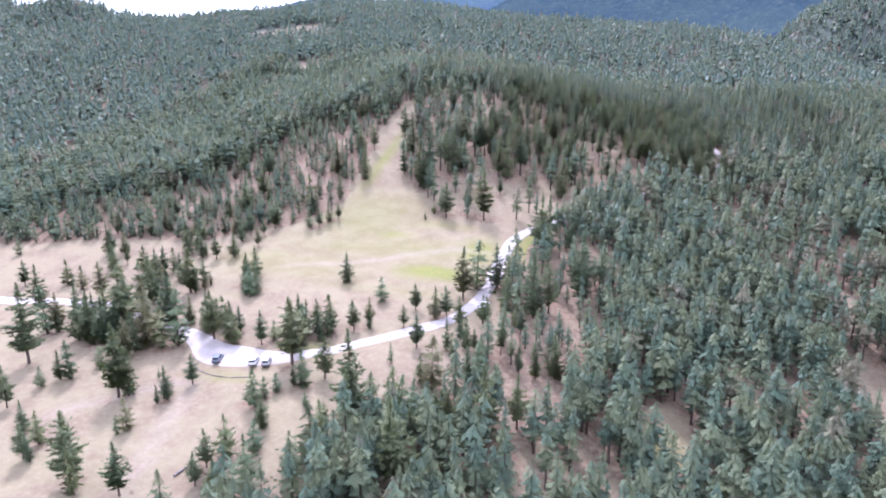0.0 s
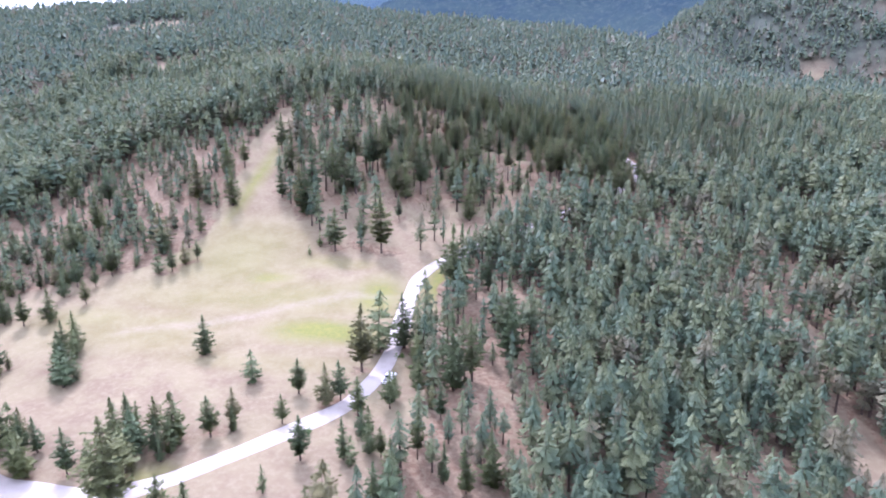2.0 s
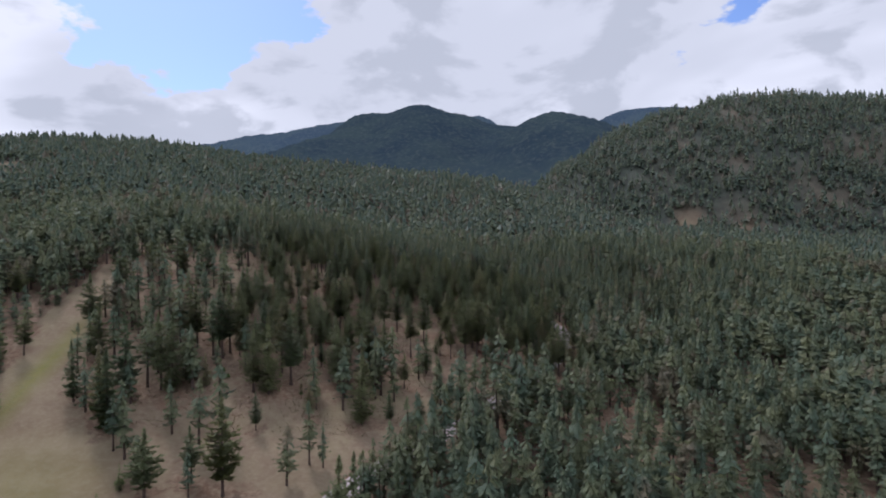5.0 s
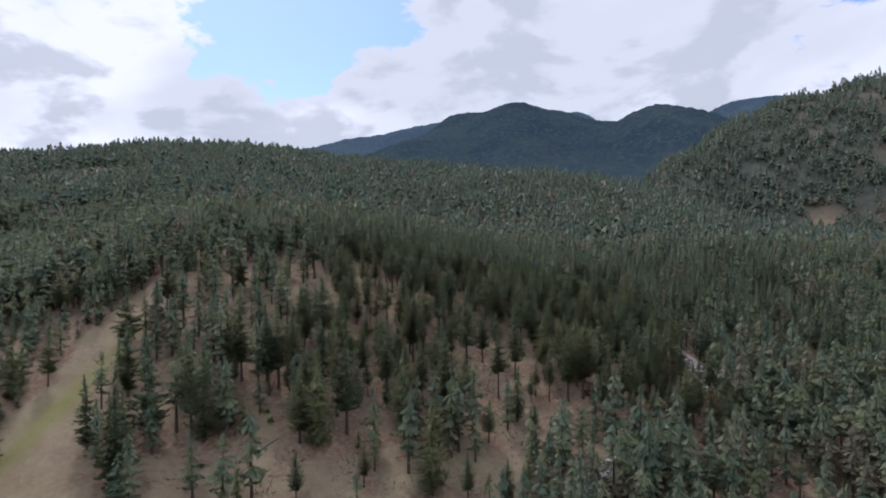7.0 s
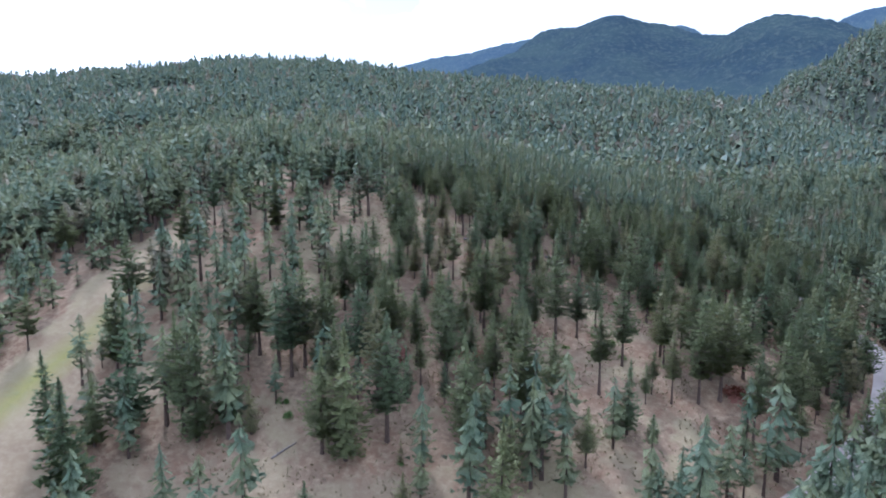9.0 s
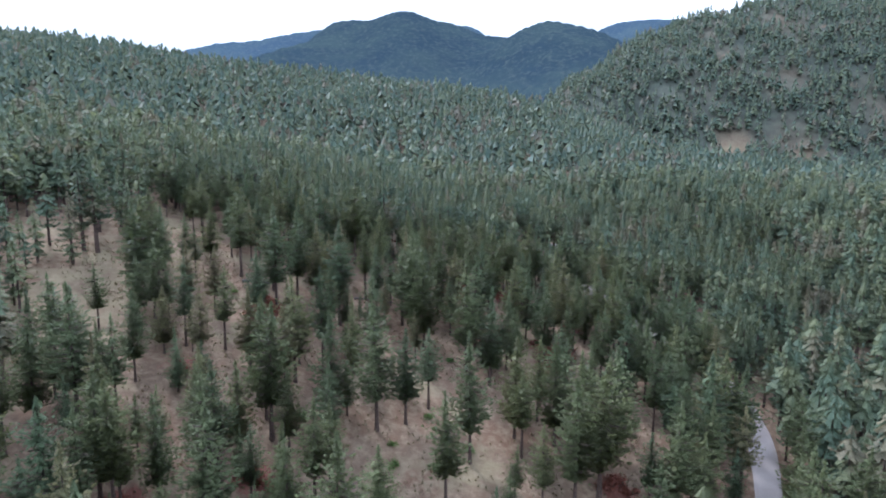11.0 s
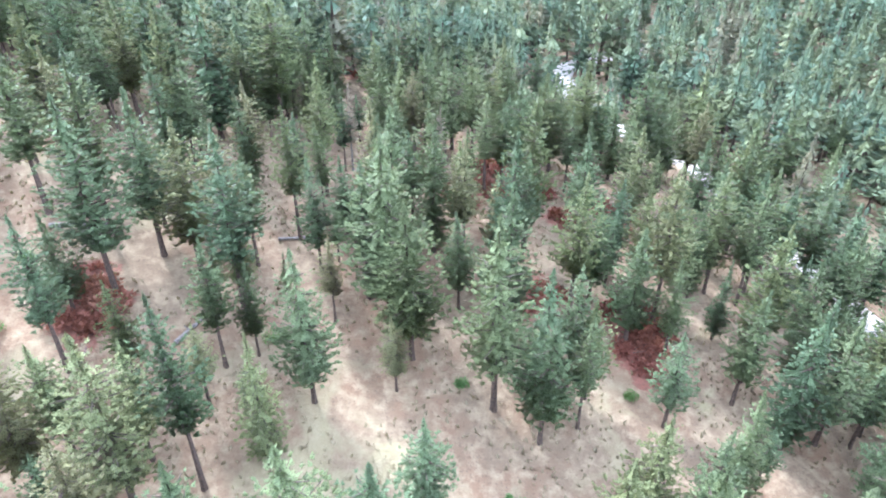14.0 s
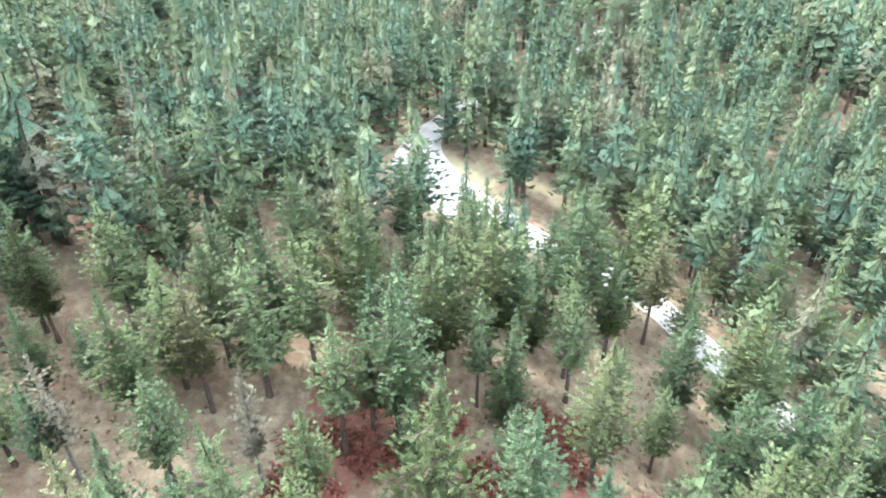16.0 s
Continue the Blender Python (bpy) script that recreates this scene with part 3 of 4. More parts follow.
    normal /= np.linalg.norm(normal, axis=1, keepdims=True)
    return np.array(tv), np.array(tf), cv, np.array(cf), np.repeat(normal, 3, 0)


KNOLL_A = [
    (-35.3, 297.2, 8.9), (19.8, 298.1, 14.8), (23.4, 298.3, 12.6), (-1.6, 298.9, 11.6), (-23.7, 299.7, 5.3),
    (9.9, 300.2, 9.3), (-26.9, 300.6, 7.3), (-4.9, 301.8, 16.6), (23.0, 302.0, 10.9), (-0.9, 302.1, 13.3),
    (-98.9, 302.4, 11.9), (-83.5, 303.0, 14.2), (-93.6, 303.3, 10.5), (-47.4, 303.9, 11.5), (25.7, 306.3, 11.3),
    (-44.5, 307.3, 9.7), (13.5, 308.3, 9.8), (-12.8, 310.1, 16.2), (-35.4, 310.4, 15.6), (-27.3, 310.8, 5.8),
    (34.1, 311.9, 11.6), (4.7, 311.9, 14.5), (-21.9, 312.2, 4.1), (-6.2, 312.5, 9.7), (37.8, 312.6, 12.6),
    (-14.6, 312.7, 12.4), (-29.1, 313.1, 13.2), (-3.0, 314.3, 5.6), (-24.6, 315.1, 10.3), (-32.6, 315.2, 14.0),
]
KNOLL_B = [
    (-5.8, 315.5, 7.1), (13.3, 315.6, 11.9), (-81.4, 315.6, 11.8), (26.5, 316.7, 13.9), (34.0, 317.6, 11.5),
    (18.1, 318.6, 10.5), (-42.7, 318.7, 13.8), (-21.0, 319.4, 12.5), (11.9, 319.7, 9.8), (-16.4, 319.7, 8.8),
    (28.4, 319.9, 12.0), (-7.7, 320.3, 12.9), (-48.2, 320.4, 10.5), (-18.7, 323.5, 9.7), (-4.4, 323.8, 9.7),
    (21.1, 325.2, 8.4), (15.8, 325.4, 12.3), (10.3, 327.0, 6.9), (-12.8, 327.2, 9.7), (45.4, 327.8, 8.8),
    (-25.8, 328.3, 10.1), (33.5, 328.6, 9.5), (-60.4, 329.3, 5.4), (-10.6, 331.0, 9.6), (12.1, 331.4, 10.4),
    (-0.2, 331.5, 10.9), (45.4, 331.8, 11.5), (18.1, 332.5, 10.6), (40.3, 334.4, 13.2), (31.9, 334.6, 9.7),
]
KNOLL_C = [
    (-17.2, 338.6, 7.8), (6.5, 338.6, 9.0), (-11.9, 339.4, 5.7), (40.2, 339.4, 9.1), (-14.6, 339.7, 5.6),
    (-6.3, 340.2, 10.8), (25.1, 341.2, 8.8), (31.1, 341.4, 14.3), (4.6, 341.7, 12.8), (-9.4, 342.1, 6.7),
    (23.0, 342.9, 7.1), (19.0, 343.7, 8.7), (56.3, 344.0, 8.5), (16.3, 347.3, 9.9), (10.7, 347.7, 8.2),
    (1.1, 348.8, 11.2), (-19.3, 349.9, 4.3), (10.9, 350.3, 11.1), (14.7, 350.8, 7.7), (-8.5, 351.7, 9.6),
    (-3.4, 352.3, 8.2), (-13.1, 357.9, 7.8), (-16.2, 361.4, 8.2), (-20.2, 363.2, 6.6), (-10.3, 367.3, 6.7),
]
SLOPE_TOP_A = [
    (-13.4, 256.2, 8.3), (-88.9, 256.8, 14.5), (4.5, 256.9, 5.2), (-50.9, 257.3, 12.9), (-107.0, 257.5, 9.9),
    (-44.6, 258.5, 17.0), (-31.3, 259.4, 12.3), (-4.3, 259.9, 6.2), (-67.5, 260.9, 7.6), (-22.5, 261.3, 17.5),
    (-60.3, 261.8, 17.5), (-13.3, 263.2, 2.6), (-3.7, 263.6, 3.9), (-59.0, 264.2, 16.8), (-67.5, 264.7, 15.4),
    (20.9, 264.9, 9.4), (-56.1, 265.5, 14.4), (10.7, 266.3, 12.9), (-39.8, 266.4, 7.5), (-27.8, 266.7, 12.9),
    (-69.6, 267.1, 13.1), (-53.0, 267.2, 7.6), (-35.9, 268.1, 14.0), (-29.1, 270.1, 11.5), (-18.8, 270.5, 9.8),
    (-97.7, 271.3, 13.5), (-11.3, 272.2, 14.4), (16.3, 273.3, 14.4), (4.4, 274.4, 15.4), (-48.8, 275.4, 12.4),
]
SLOPE_TOP_B = [
    (7.9, 275.9, 17.0), (23.0, 277.6, 12.7), (-44.2, 278.7, 7.3), (-39.7, 278.9, 10.1), (-35.1, 279.2, 11.1),
    (20.1, 279.3, 14.4), (-58.0, 279.9, 12.0), (-29.5, 280.0, 10.5), (7.3, 281.4, 14.8), (-49.8, 281.8, 12.3),
    (-31.9, 282.2, 16.2), (9.3, 283.8, 12.7), (13.2, 284.0, 14.5), (-33.0, 285.2, 14.6), (-124.2, 285.3, 11.7),
    (5.0, 285.6, 14.4), (-41.0, 286.3, 8.2), (-19.0, 286.4, 16.0), (-24.9, 286.6, 14.0), (-0.2, 287.1, 13.3),
    (-44.6, 288.0, 8.1), (-15.1, 288.0, 12.4), (-97.1, 288.3, 12.6), (-31.2, 289.3, 11.6), (4.0, 291.1, 11.8),
    (23.5, 291.4, 10.7), (-42.6, 291.6, 11.5), (26.4, 291.9, 10.3), (-30.3, 292.9, 14.0), (12.7, 293.4, 10.7),
]
SLOPE_TOP_C = [
    (-51.8, 294.6, 8.9), (-36.8, 294.9, 10.6), (-48.5, 295.2, 8.9),
]
SLOPE_FOOT_A = [
    (-112.7, 208.5, 12.9), (-68.5, 210.8, 2.8), (-61.6, 214.0, 11.8), (-47.9, 215.3, 17.1), (-137.4, 215.4, 12.1),
    (-66.8, 215.8, 5.0), (-105.6, 218.5, 10.3), (-54.8, 219.2, 9.9), (-112.2, 222.2, 6.0), (-76.0, 232.0, 17.0),
    (-101.9, 234.4, 13.1), (-138.8, 234.7, 11.2), (-146.2, 234.8, 12.9), (-79.0, 235.4, 14.4), (-46.2, 235.7, 7.8),
    (-159.2, 236.0, 14.0), (-115.2, 237.4, 14.1), (-10.2, 239.0, 8.1), (-35.2, 239.6, 7.3), (-23.3, 240.2, 15.9),
    (-17.0, 240.2, 7.4), (-87.4, 241.3, 13.0), (-81.4, 242.7, 9.9), (-3.4, 243.3, 7.6), (-6.2, 244.7, 6.8),
    (-78.1, 246.3, 17.5), (-67.8, 246.9, 17.4), (-70.6, 247.7, 17.0), (-46.0, 248.5, 17.5), (-49.6, 248.8, 14.0),
]
SLOPE_FOOT_B = [
    (-60.9, 249.5, 7.5), (-23.4, 249.8, 10.3), (-38.5, 250.1, 3.7), (-64.8, 250.6, 11.6), (-111.5, 253.2, 13.1),
    (-41.5, 253.4, 17.5), (2.2, 254.5, 2.8), (-30.1, 254.6, 16.3),
]
EAST_WOODS = [
    (-33.0, 83.4, 15.4), (-27.6, 84.9, 8.1), (-31.0, 88.6, 5.7), (-30.1, 98.5, 6.5), (-34.4, 98.6, 9.7),
    (-21.8, 101.1, 14.4), (-32.6, 101.6, 6.6), (-27.2, 104.2, 6.7), (-16.5, 107.0, 10.7), (-22.1, 117.3, 5.4),
    (-27.0, 117.9, 8.6), (-29.6, 119.8, 6.4), (-15.8, 125.1, 8.3), (-19.5, 126.1, 7.5), (-11.8, 127.7, 9.8),
    (-24.4, 130.4, 8.2), (-21.8, 142.1, 7.2), (-31.5, 142.9, 6.8), (-23.8, 145.3, 4.7), (-20.4, 152.4, 16.5),
    (-17.0, 157.3, 13.1), (-9.1, 163.2, 14.9), (-32.8, 166.3, 11.6), (-9.7, 169.9, 17.1), (-24.7, 196.3, 17.5),
    (-22.3, 197.6, 17.5), (-15.4, 199.3, 15.0),
]
ROADSIDE = [
    (-59.2, 73.1, 6.3), (-54.7, 75.2, 9.2), (-50.3, 81.2, 5.6), (-46.7, 82.1, 11.3), (-58.4, 83.3, 5.7),
    (-38.7, 84.5, 3.7), (-40.3, 93.5, 4.8), (-55.9, 97.1, 3.1), (-46.5, 97.7, 16.2), (-43.5, 99.3, 8.2),
    (-37.4, 100.3, 8.6), (-40.0, 101.8, 8.8), (-59.8, 103.3, 7.4), (-56.9, 107.4, 8.4), (-35.3, 112.5, 10.7),
    (-46.2, 117.6, 4.4), (-43.1, 125.9, 7.3), (-57.9, 133.7, 6.7), (-49.7, 135.6, 5.2), (-36.7, 139.5, 7.2),
    (-43.6, 142.4, 7.9), (-41.3, 144.2, 7.5), (-49.8, 145.0, 6.7), (-39.7, 154.9, 13.3), (-37.8, 163.1, 12.7),
]
MEADOW_A = [
    (-83.3, 68.6, 11.8), (-73.8, 68.8, 8.5), (-96.9, 71.8, 6.3), (-63.8, 74.3, 5.7), (-64.5, 78.4, 6.6),
    (-95.8, 79.4, 4.3), (-62.8, 81.5, 7.2), (-85.3, 83.3, 6.2), (-60.6, 89.4, 6.2), (-95.6, 92.4, 14.4),
    (-84.9, 93.6, 6.8), (-65.7, 94.8, 7.5), (-65.4, 98.0, 4.4), (-83.6, 99.9, 6.2), (-64.2, 100.4, 3.9),
    (-92.5, 100.4, 2.3), (-66.7, 111.3, 11.4), (-97.9, 113.6, 12.6), (-85.3, 117.3, 7.4), (-91.3, 118.0, 10.9),
    (-78.5, 118.1, 7.8), (-95.2, 120.4, 5.6), (-76.7, 120.7, 4.5), (-70.4, 123.5, 7.9), (-67.1, 124.2, 6.5),
    (-74.4, 124.9, 7.6), (-65.6, 127.4, 8.9), (-60.5, 130.0, 7.1), (-97.7, 143.2, 8.0), (-60.4, 148.1, 6.5),
]
MEADOW_B = [
    (-75.2, 158.1, 8.3),
]
WEST_FIELD_A = [
    (-98.2, 76.0, 6.1), (-104.6, 78.5, 5.9), (-116.3, 84.8, 8.4), (-116.2, 92.6, 4.4), (-112.2, 96.3, 8.1),
    (-129.8, 101.5, 17.5), (-110.1, 102.3, 4.2), (-105.7, 105.8, 9.4), (-101.2, 112.1, 8.8), (-122.6, 112.4, 12.1),
    (-118.4, 112.5, 10.5), (-106.4, 112.8, 15.2), (-128.1, 114.1, 10.3), (-141.8, 117.2, 11.7), (-118.7, 118.6, 16.0),
    (-139.4, 118.6, 9.7), (-108.8, 124.2, 12.6), (-103.3, 124.9, 6.8), (-126.0, 127.9, 12.1), (-161.9, 132.7, 10.7),
    (-143.1, 137.3, 10.1), (-129.9, 137.6, 10.5), (-157.0, 143.9, 6.9), (-180.7, 144.4, 7.7), (-118.9, 145.2, 12.4),
    (-165.7, 146.6, 7.6), (-117.9, 150.2, 7.3), (-104.3, 151.4, 7.2), (-135.0, 151.9, 6.9), (-143.0, 154.3, 9.0),
]
WEST_FIELD_B = [
    (-156.1, 155.9, 8.5), (-104.4, 156.8, 8.6), (-206.2, 164.5, 5.8), (-127.0, 168.9, 7.3), (-133.4, 170.3, 7.4),
    (-121.3, 170.7, 8.0), (-117.4, 178.8, 6.2), (-106.4, 194.7, 6.9), (-103.5, 196.4, 6.2), (-115.2, 198.2, 4.2),
    (-101.5, 200.0, 6.3), (-99.0, 202.6, 5.6), (-137.1, 202.7, 13.1),
]
SURVEYED = KNOLL_A + KNOLL_B + KNOLL_C + SLOPE_TOP_A + SLOPE_TOP_B + SLOPE_TOP_C + SLOPE_FOOT_A + SLOPE_FOOT_B + EAST_WOODS + ROADSIDE + MEADOW_A + MEADOW_B + WEST_FIELD_A + WEST_FIELD_B
# green flushes in the meadow: x, y, reach east, reach north, strength
LUSH = [(-52, 170, 13, 5, 1.25), (-75, 196, 7, 4, 0.8), (-44, 190, 6, 10, 1.0), (-27, 200, 5, 12, 1.2), (-78, 103.5, 10, 1.6, 0.6), (-100, 250, 2.5, 28, 0.8), (-72, 186, 42, 10, 0.42), (-95, 165, 30, 10, 0.3), (-60, 156, 34, 5, 0.25), (-62, 207, 14, 4, 0.45), (-88, 206, 20, 22, 0.42), (-66, 118, 5, 4, 0.8), (-112, 172, 16, 6, 0.4),
        (10, 110, 7, 10, 0.6), (-130, 205, 18, 8, 0.5), (-90, 172, 20, 4, 0.35)]
# rust-red autumn shrubs under the pines
RED_SHRUBS = [(9.5, 308.3), (9.2, 312.9), (-39.1, 312.0), (-46.0, 293.1), (14.3, 327.4), (11.5, 310.2), (-37.5, 309.9), (11.0, 348.9), (3.4, 331.9), (14.4, 330.6), (0.2, 332.0), (7.8, 327.7),
              (-16.2, 361.5), (-10.2, 356.9), (-1.9, 333.2), (4.2, 336.9), (14.5, 329.8), (0.3, 337.1), (-2.7, 350.8), (-33.9, 276.8), (-46.0, 271.5), (10.5, 278.6), (10.6, 306.4), (12.6, 312.2),
              (-1.0, 314.5), (2.2, 316.0), (-4.0, 330.0), (6.0, 333.5), (17.5, 322.0), (-38.0, 307.6)]

build_ground()
build_road()

PINE_KINDS = [  # name, label, settings
    ("ponderosa_pine", "tall ponderosa pine with a bare lower trunk and open grey-green crown", dict(tiers=14, points=8, crown_from=0.24, spread=0.185, droop=0.03, top=0.60, open_crown=0.36, tufts=2700, fill=0.36)),
    ("ponderosa_pine", "ponderosa pine with a full rounded blue-green crown", dict(tiers=14, points=8, crown_from=0.16, spread=0.19, droop=0.04, top=0.64, open_crown=0.3, tufts=3200, fill=0.45)),
    ("lodgepole_pine", "slender pine with a short crown on a dark bare trunk", dict(tiers=12, points=8, crown_from=0.34, spread=0.155, droop=0.05, top=0.58, open_crown=0.4, tufts=2000, fill=0.32)),
    ("douglas_fir", "dense dark green fir with boughs down to the dry grass", dict(crown_from=0.04, spread=0.20, droop=0.12, top=0.85, open_crown=0.2, tufts=3000, tiers=16, points=8, fill=0.5)),
    ("douglas_fir", "narrow pointed fir with drooping dark boughs", dict(crown_from=0.08, spread=0.16, droop=0.14, top=0.85, open_crown=0.22, tufts=2500, tiers=16, points=8, fill=0.5)),
    ("young_pine", "young bushy pine with fresh green needles in dry grass", dict(crown_from=0.02, spread=0.24, droop=0.0, top=0.72, open_crown=0.2, tufts=1500, fill=0.7)),
    ("young_pine", "slim young pine with sparse light green needles", dict(crown_from=0.05, spread=0.17, droop=0.0, top=0.85, open_crown=0.3, tufts=1000, fill=0.6)),
]


def build_prototype(number, variant, fine):
    """One conifer of a kind; those that stay far from the camera's path have fewer, larger sprays."""
    name, label, settings = PINE_KINDS[number]
    rng = np.random.default_rng(100 + 10 * number + variant)
    settings = dict(settings, size=0.27 if fine else 0.5, tufts=int((1.3 if fine else 0.45) * settings["tufts"]))
    tv, tf, cv, cf, cn = make_tree(rng, **settings)
    trunk_mesh, crown_mesh = mesh_of("trunk", tv, tf, [BARK]), puffed(mesh_of("crown", cv, cf, [NEEDLES]), slice(None), cn)

    def plant(x, y, height, turn, stretch):
        root = tagged(new(name), label, "tree", "scattered conifers")
        for part_name, me in (("trunk", trunk_mesh), ("crown", crown_mesh)):
            ob = new(part_name, me)
            ob.parent = root
        s = height / 10
        root.matrix_basis = Matrix.LocRotScale((x, y, float(land(x, y))), Euler((0, 0, turn)), (s * stretch, s * stretch, s))
    return plant


PLANTERS = [[build_prototype(k, v, True) for v in range(3)] for k in range(len(PINE_KINDS))]
FIELD_PLANTERS = [[build_prototype(k, v, False) for v in range(3)] for k in range(len(PINE_KINDS))]


def build_trees():
    rng = np.random.default_rng(5)
    for x, y, h in SURVEYED:
        field = y < 215 and x < -25
        wide = rng.uniform(1.3, 1.6) if field else rng.uniform(1.08, 1.4)
        if h < 5.2:
            kind = rng.choice([5, 5, 6])
        elif y > 255:
            kind = rng.choice([0, 0, 0, 1, 2, 2, 4])
        else:
            kind = rng.choice([1, 1, 3, 5, 5]) if field else rng.choice([1, 1, 3, 3, 4, 0])
        if abs(x + 66.7) < 0.5 and abs(y - 111.25) < 0.5:  # the broad old pine beside the parked cars
            kind, h, wide = 1, 13.5, 1.75
        (PLANTERS if y > 235 and -75 < x < 50 else FIELD_PLANTERS)[kind][rng.integers(3)](x, y, (1.14 if field else 1.1) * h, rng.uniform(0, 6.28), wide)
        if field and h > 5 and rng.uniform() < 0.25 and abs(x + 73) > 3:
            q, d = rng.uniform(0, 6.28), 0.22 * h + 0.4
            FIELD_PLANTERS[rng.choice([3, 4, 5])][rng.integers(3)](x + d * math.cos(q), y + d * math.sin(q), h * rng.uniform(0.55, 0.9), rng.uniform(0, 6.28), 1.2)
    for edge, count, mean in CLUMPS:
        xs, ys = [p[0] for p in edge], [p[1] for p in edge]
        for attempt in range(1500):
            x, y, h = rng.uniform(min(xs), max(xs)), rng.uniform(min(ys), max(ys)), mean * rng.uniform(0.65, 1.3)
            lot = ((x + 80) / 16) ** 2 + ((y - 108) / 7) ** 2 < 1
            if count and inside(np.array([x]), np.array([y]), edge)[0] and not lot and road_gap(np.array([x]), np.array([y]))[0] > 4.6:
                FIELD_PLANTERS[rng.choice([5, 5, 1, 3, 4] if h < 8.5 else [1, 3, 1, 4])][rng.integers(3)](x, y, h, rng.uniform(0, 6.28), rng.uniform(1.15, 1.5))
                count -= 1


# close clumps of pines in the meadow and along the road: outline, how many, mean height
CLUMPS = [([(-144, 128), (-125, 111), (-108, 109), (-95, 111), (-104, 125), (-121, 140), (-138, 146)], 26, 9.5), ([(-143, 158), (-127, 139), (-108, 140), (-118, 154), (-133, 161)], 14, 7.5),
          ([(-110, 158), (-99, 142), (-95, 143), (-99, 155), (-105, 161)], 8, 7), ([(-101, 125), (-94, 117), (-83, 118), (-90, 128)], 8, 7.5), ([(-81, 130), (-74, 118), (-61, 121), (-64, 130)], 11, 7.5),
          ([(-173, 170), (-156, 154), (-147, 154), (-168, 175)], 7, 8), ([(-200, 201), (-178, 181), (-159, 189), (-141, 168), (-129, 169), (-117, 178), (-116, 192), (-132, 215), (-164, 211)], 42, 8),
          ([(-52, 104), (-49, 86), (-21, 96), (-23, 113), (-28, 106), (-36, 101)], 26, 6.5), ([(-43, 144), (-35, 121), (-24, 124), (-23, 149), (-26, 167), (-32, 158)], 14, 7),
          ([(-110, 102), (-96, 91), (-92, 92), (-106, 107)], 2, 10)]
build_trees()


def scatter(rng, x0, x1, y0, y1, cell, crowd=1.0):
    """A jittered grid of spots, thinned to the wanted density."""
    gx, gy = np.meshgrid(np.arange(x0, x1, cell), np.arange(y0, y1, cell))
    x = gx.ravel() + rng.uniform(0, cell, gx.size)
    y = gy.ravel() + rng.uniform(0, cell, gx.size)
    keep = rng.uniform(0, 1, x.size) < density(x, y) * crowd * cell * cell / 1e4
    keep &= road_gap(x, y) > np.where(y > 235, 2.7, 3.6)
    x, y = x[keep], y[keep]
    sx, sy = np.array([t[0] for t in SURVEYED]), np.array([t[1] for t in SURVEYED])
    apart = np.array([((sx - a) ** 2 + (sy - b) ** 2).min() for a, b in zip(x, y)]) > 2.5 ** 2
    return x[apart], y[apart]


def tile(kinds, x, y, height, rng):
    """Many trees in one set of arrays; kinds are arrays from make_tree at 10 m."""
    pick, turn = rng.integers(0, len(kinds), len(x)), rng.uniform(0, 6.28, len(x))
    z, wide = footing(x, y) - 0.1, rng.uniform(1.12, 1.52, len(x))
    verts, faces, index, puffs, base = [], [], [], [], 0
    for k, (tv, tf, cv, cf, cn) in enumerate(kinds):
        v = np.concatenate([tv, cv])
        f = np.concatenate([tf, cf + len(tv)])
        ids = np.flatnonzero(pick == k)
        c, s, h = np.cos(turn[ids])[:, None], np.sin(turn[ids])[:, None], height[ids][:, None] / 10
        w = h * wide[ids][:, None]
        block = np.stack([(v[:, 0] * c - v[:, 1] * s) * w + x[ids][:, None], (v[:, 0] * s + v[:, 1] * c) * w + y[ids][:, None], v[:, 2] * h + z[ids][:, None]], -1)
        verts.append(block.reshape(-1, 3))
        faces.append((f[None] + base + len(v) * np.arange(len(ids))[:, None, None]).reshape(-1, 3))
        index.append(np.tile(np.r_[np.zeros(len(tf)), np.ones(len(cf))], len(ids)))
        m = np.concatenate([np.zeros((len(tv), 3)), cn])
        puffs.append(np.stack([m[:, 0] * c - m[:, 1] * s, m[:, 0] * s + m[:, 1] * c, m[:, 2] + 0 * c], -1).reshape(-1, 3))
        base += len(v) * len(ids)
    return np.concatenate(verts), np.concatenate(faces), np.concatenate(index), np.concatenate(puffs)


def woods_object(name, label, arrays, leaf=None):
    verts, faces, index, puffs = arrays
    me = puffed(mesh_of(name, verts, faces, [BARK, leaf or HAZE_NEEDLES], index), slice(None), puffs)
    tagged(new(name, me), label, "trees", kind="stuff")


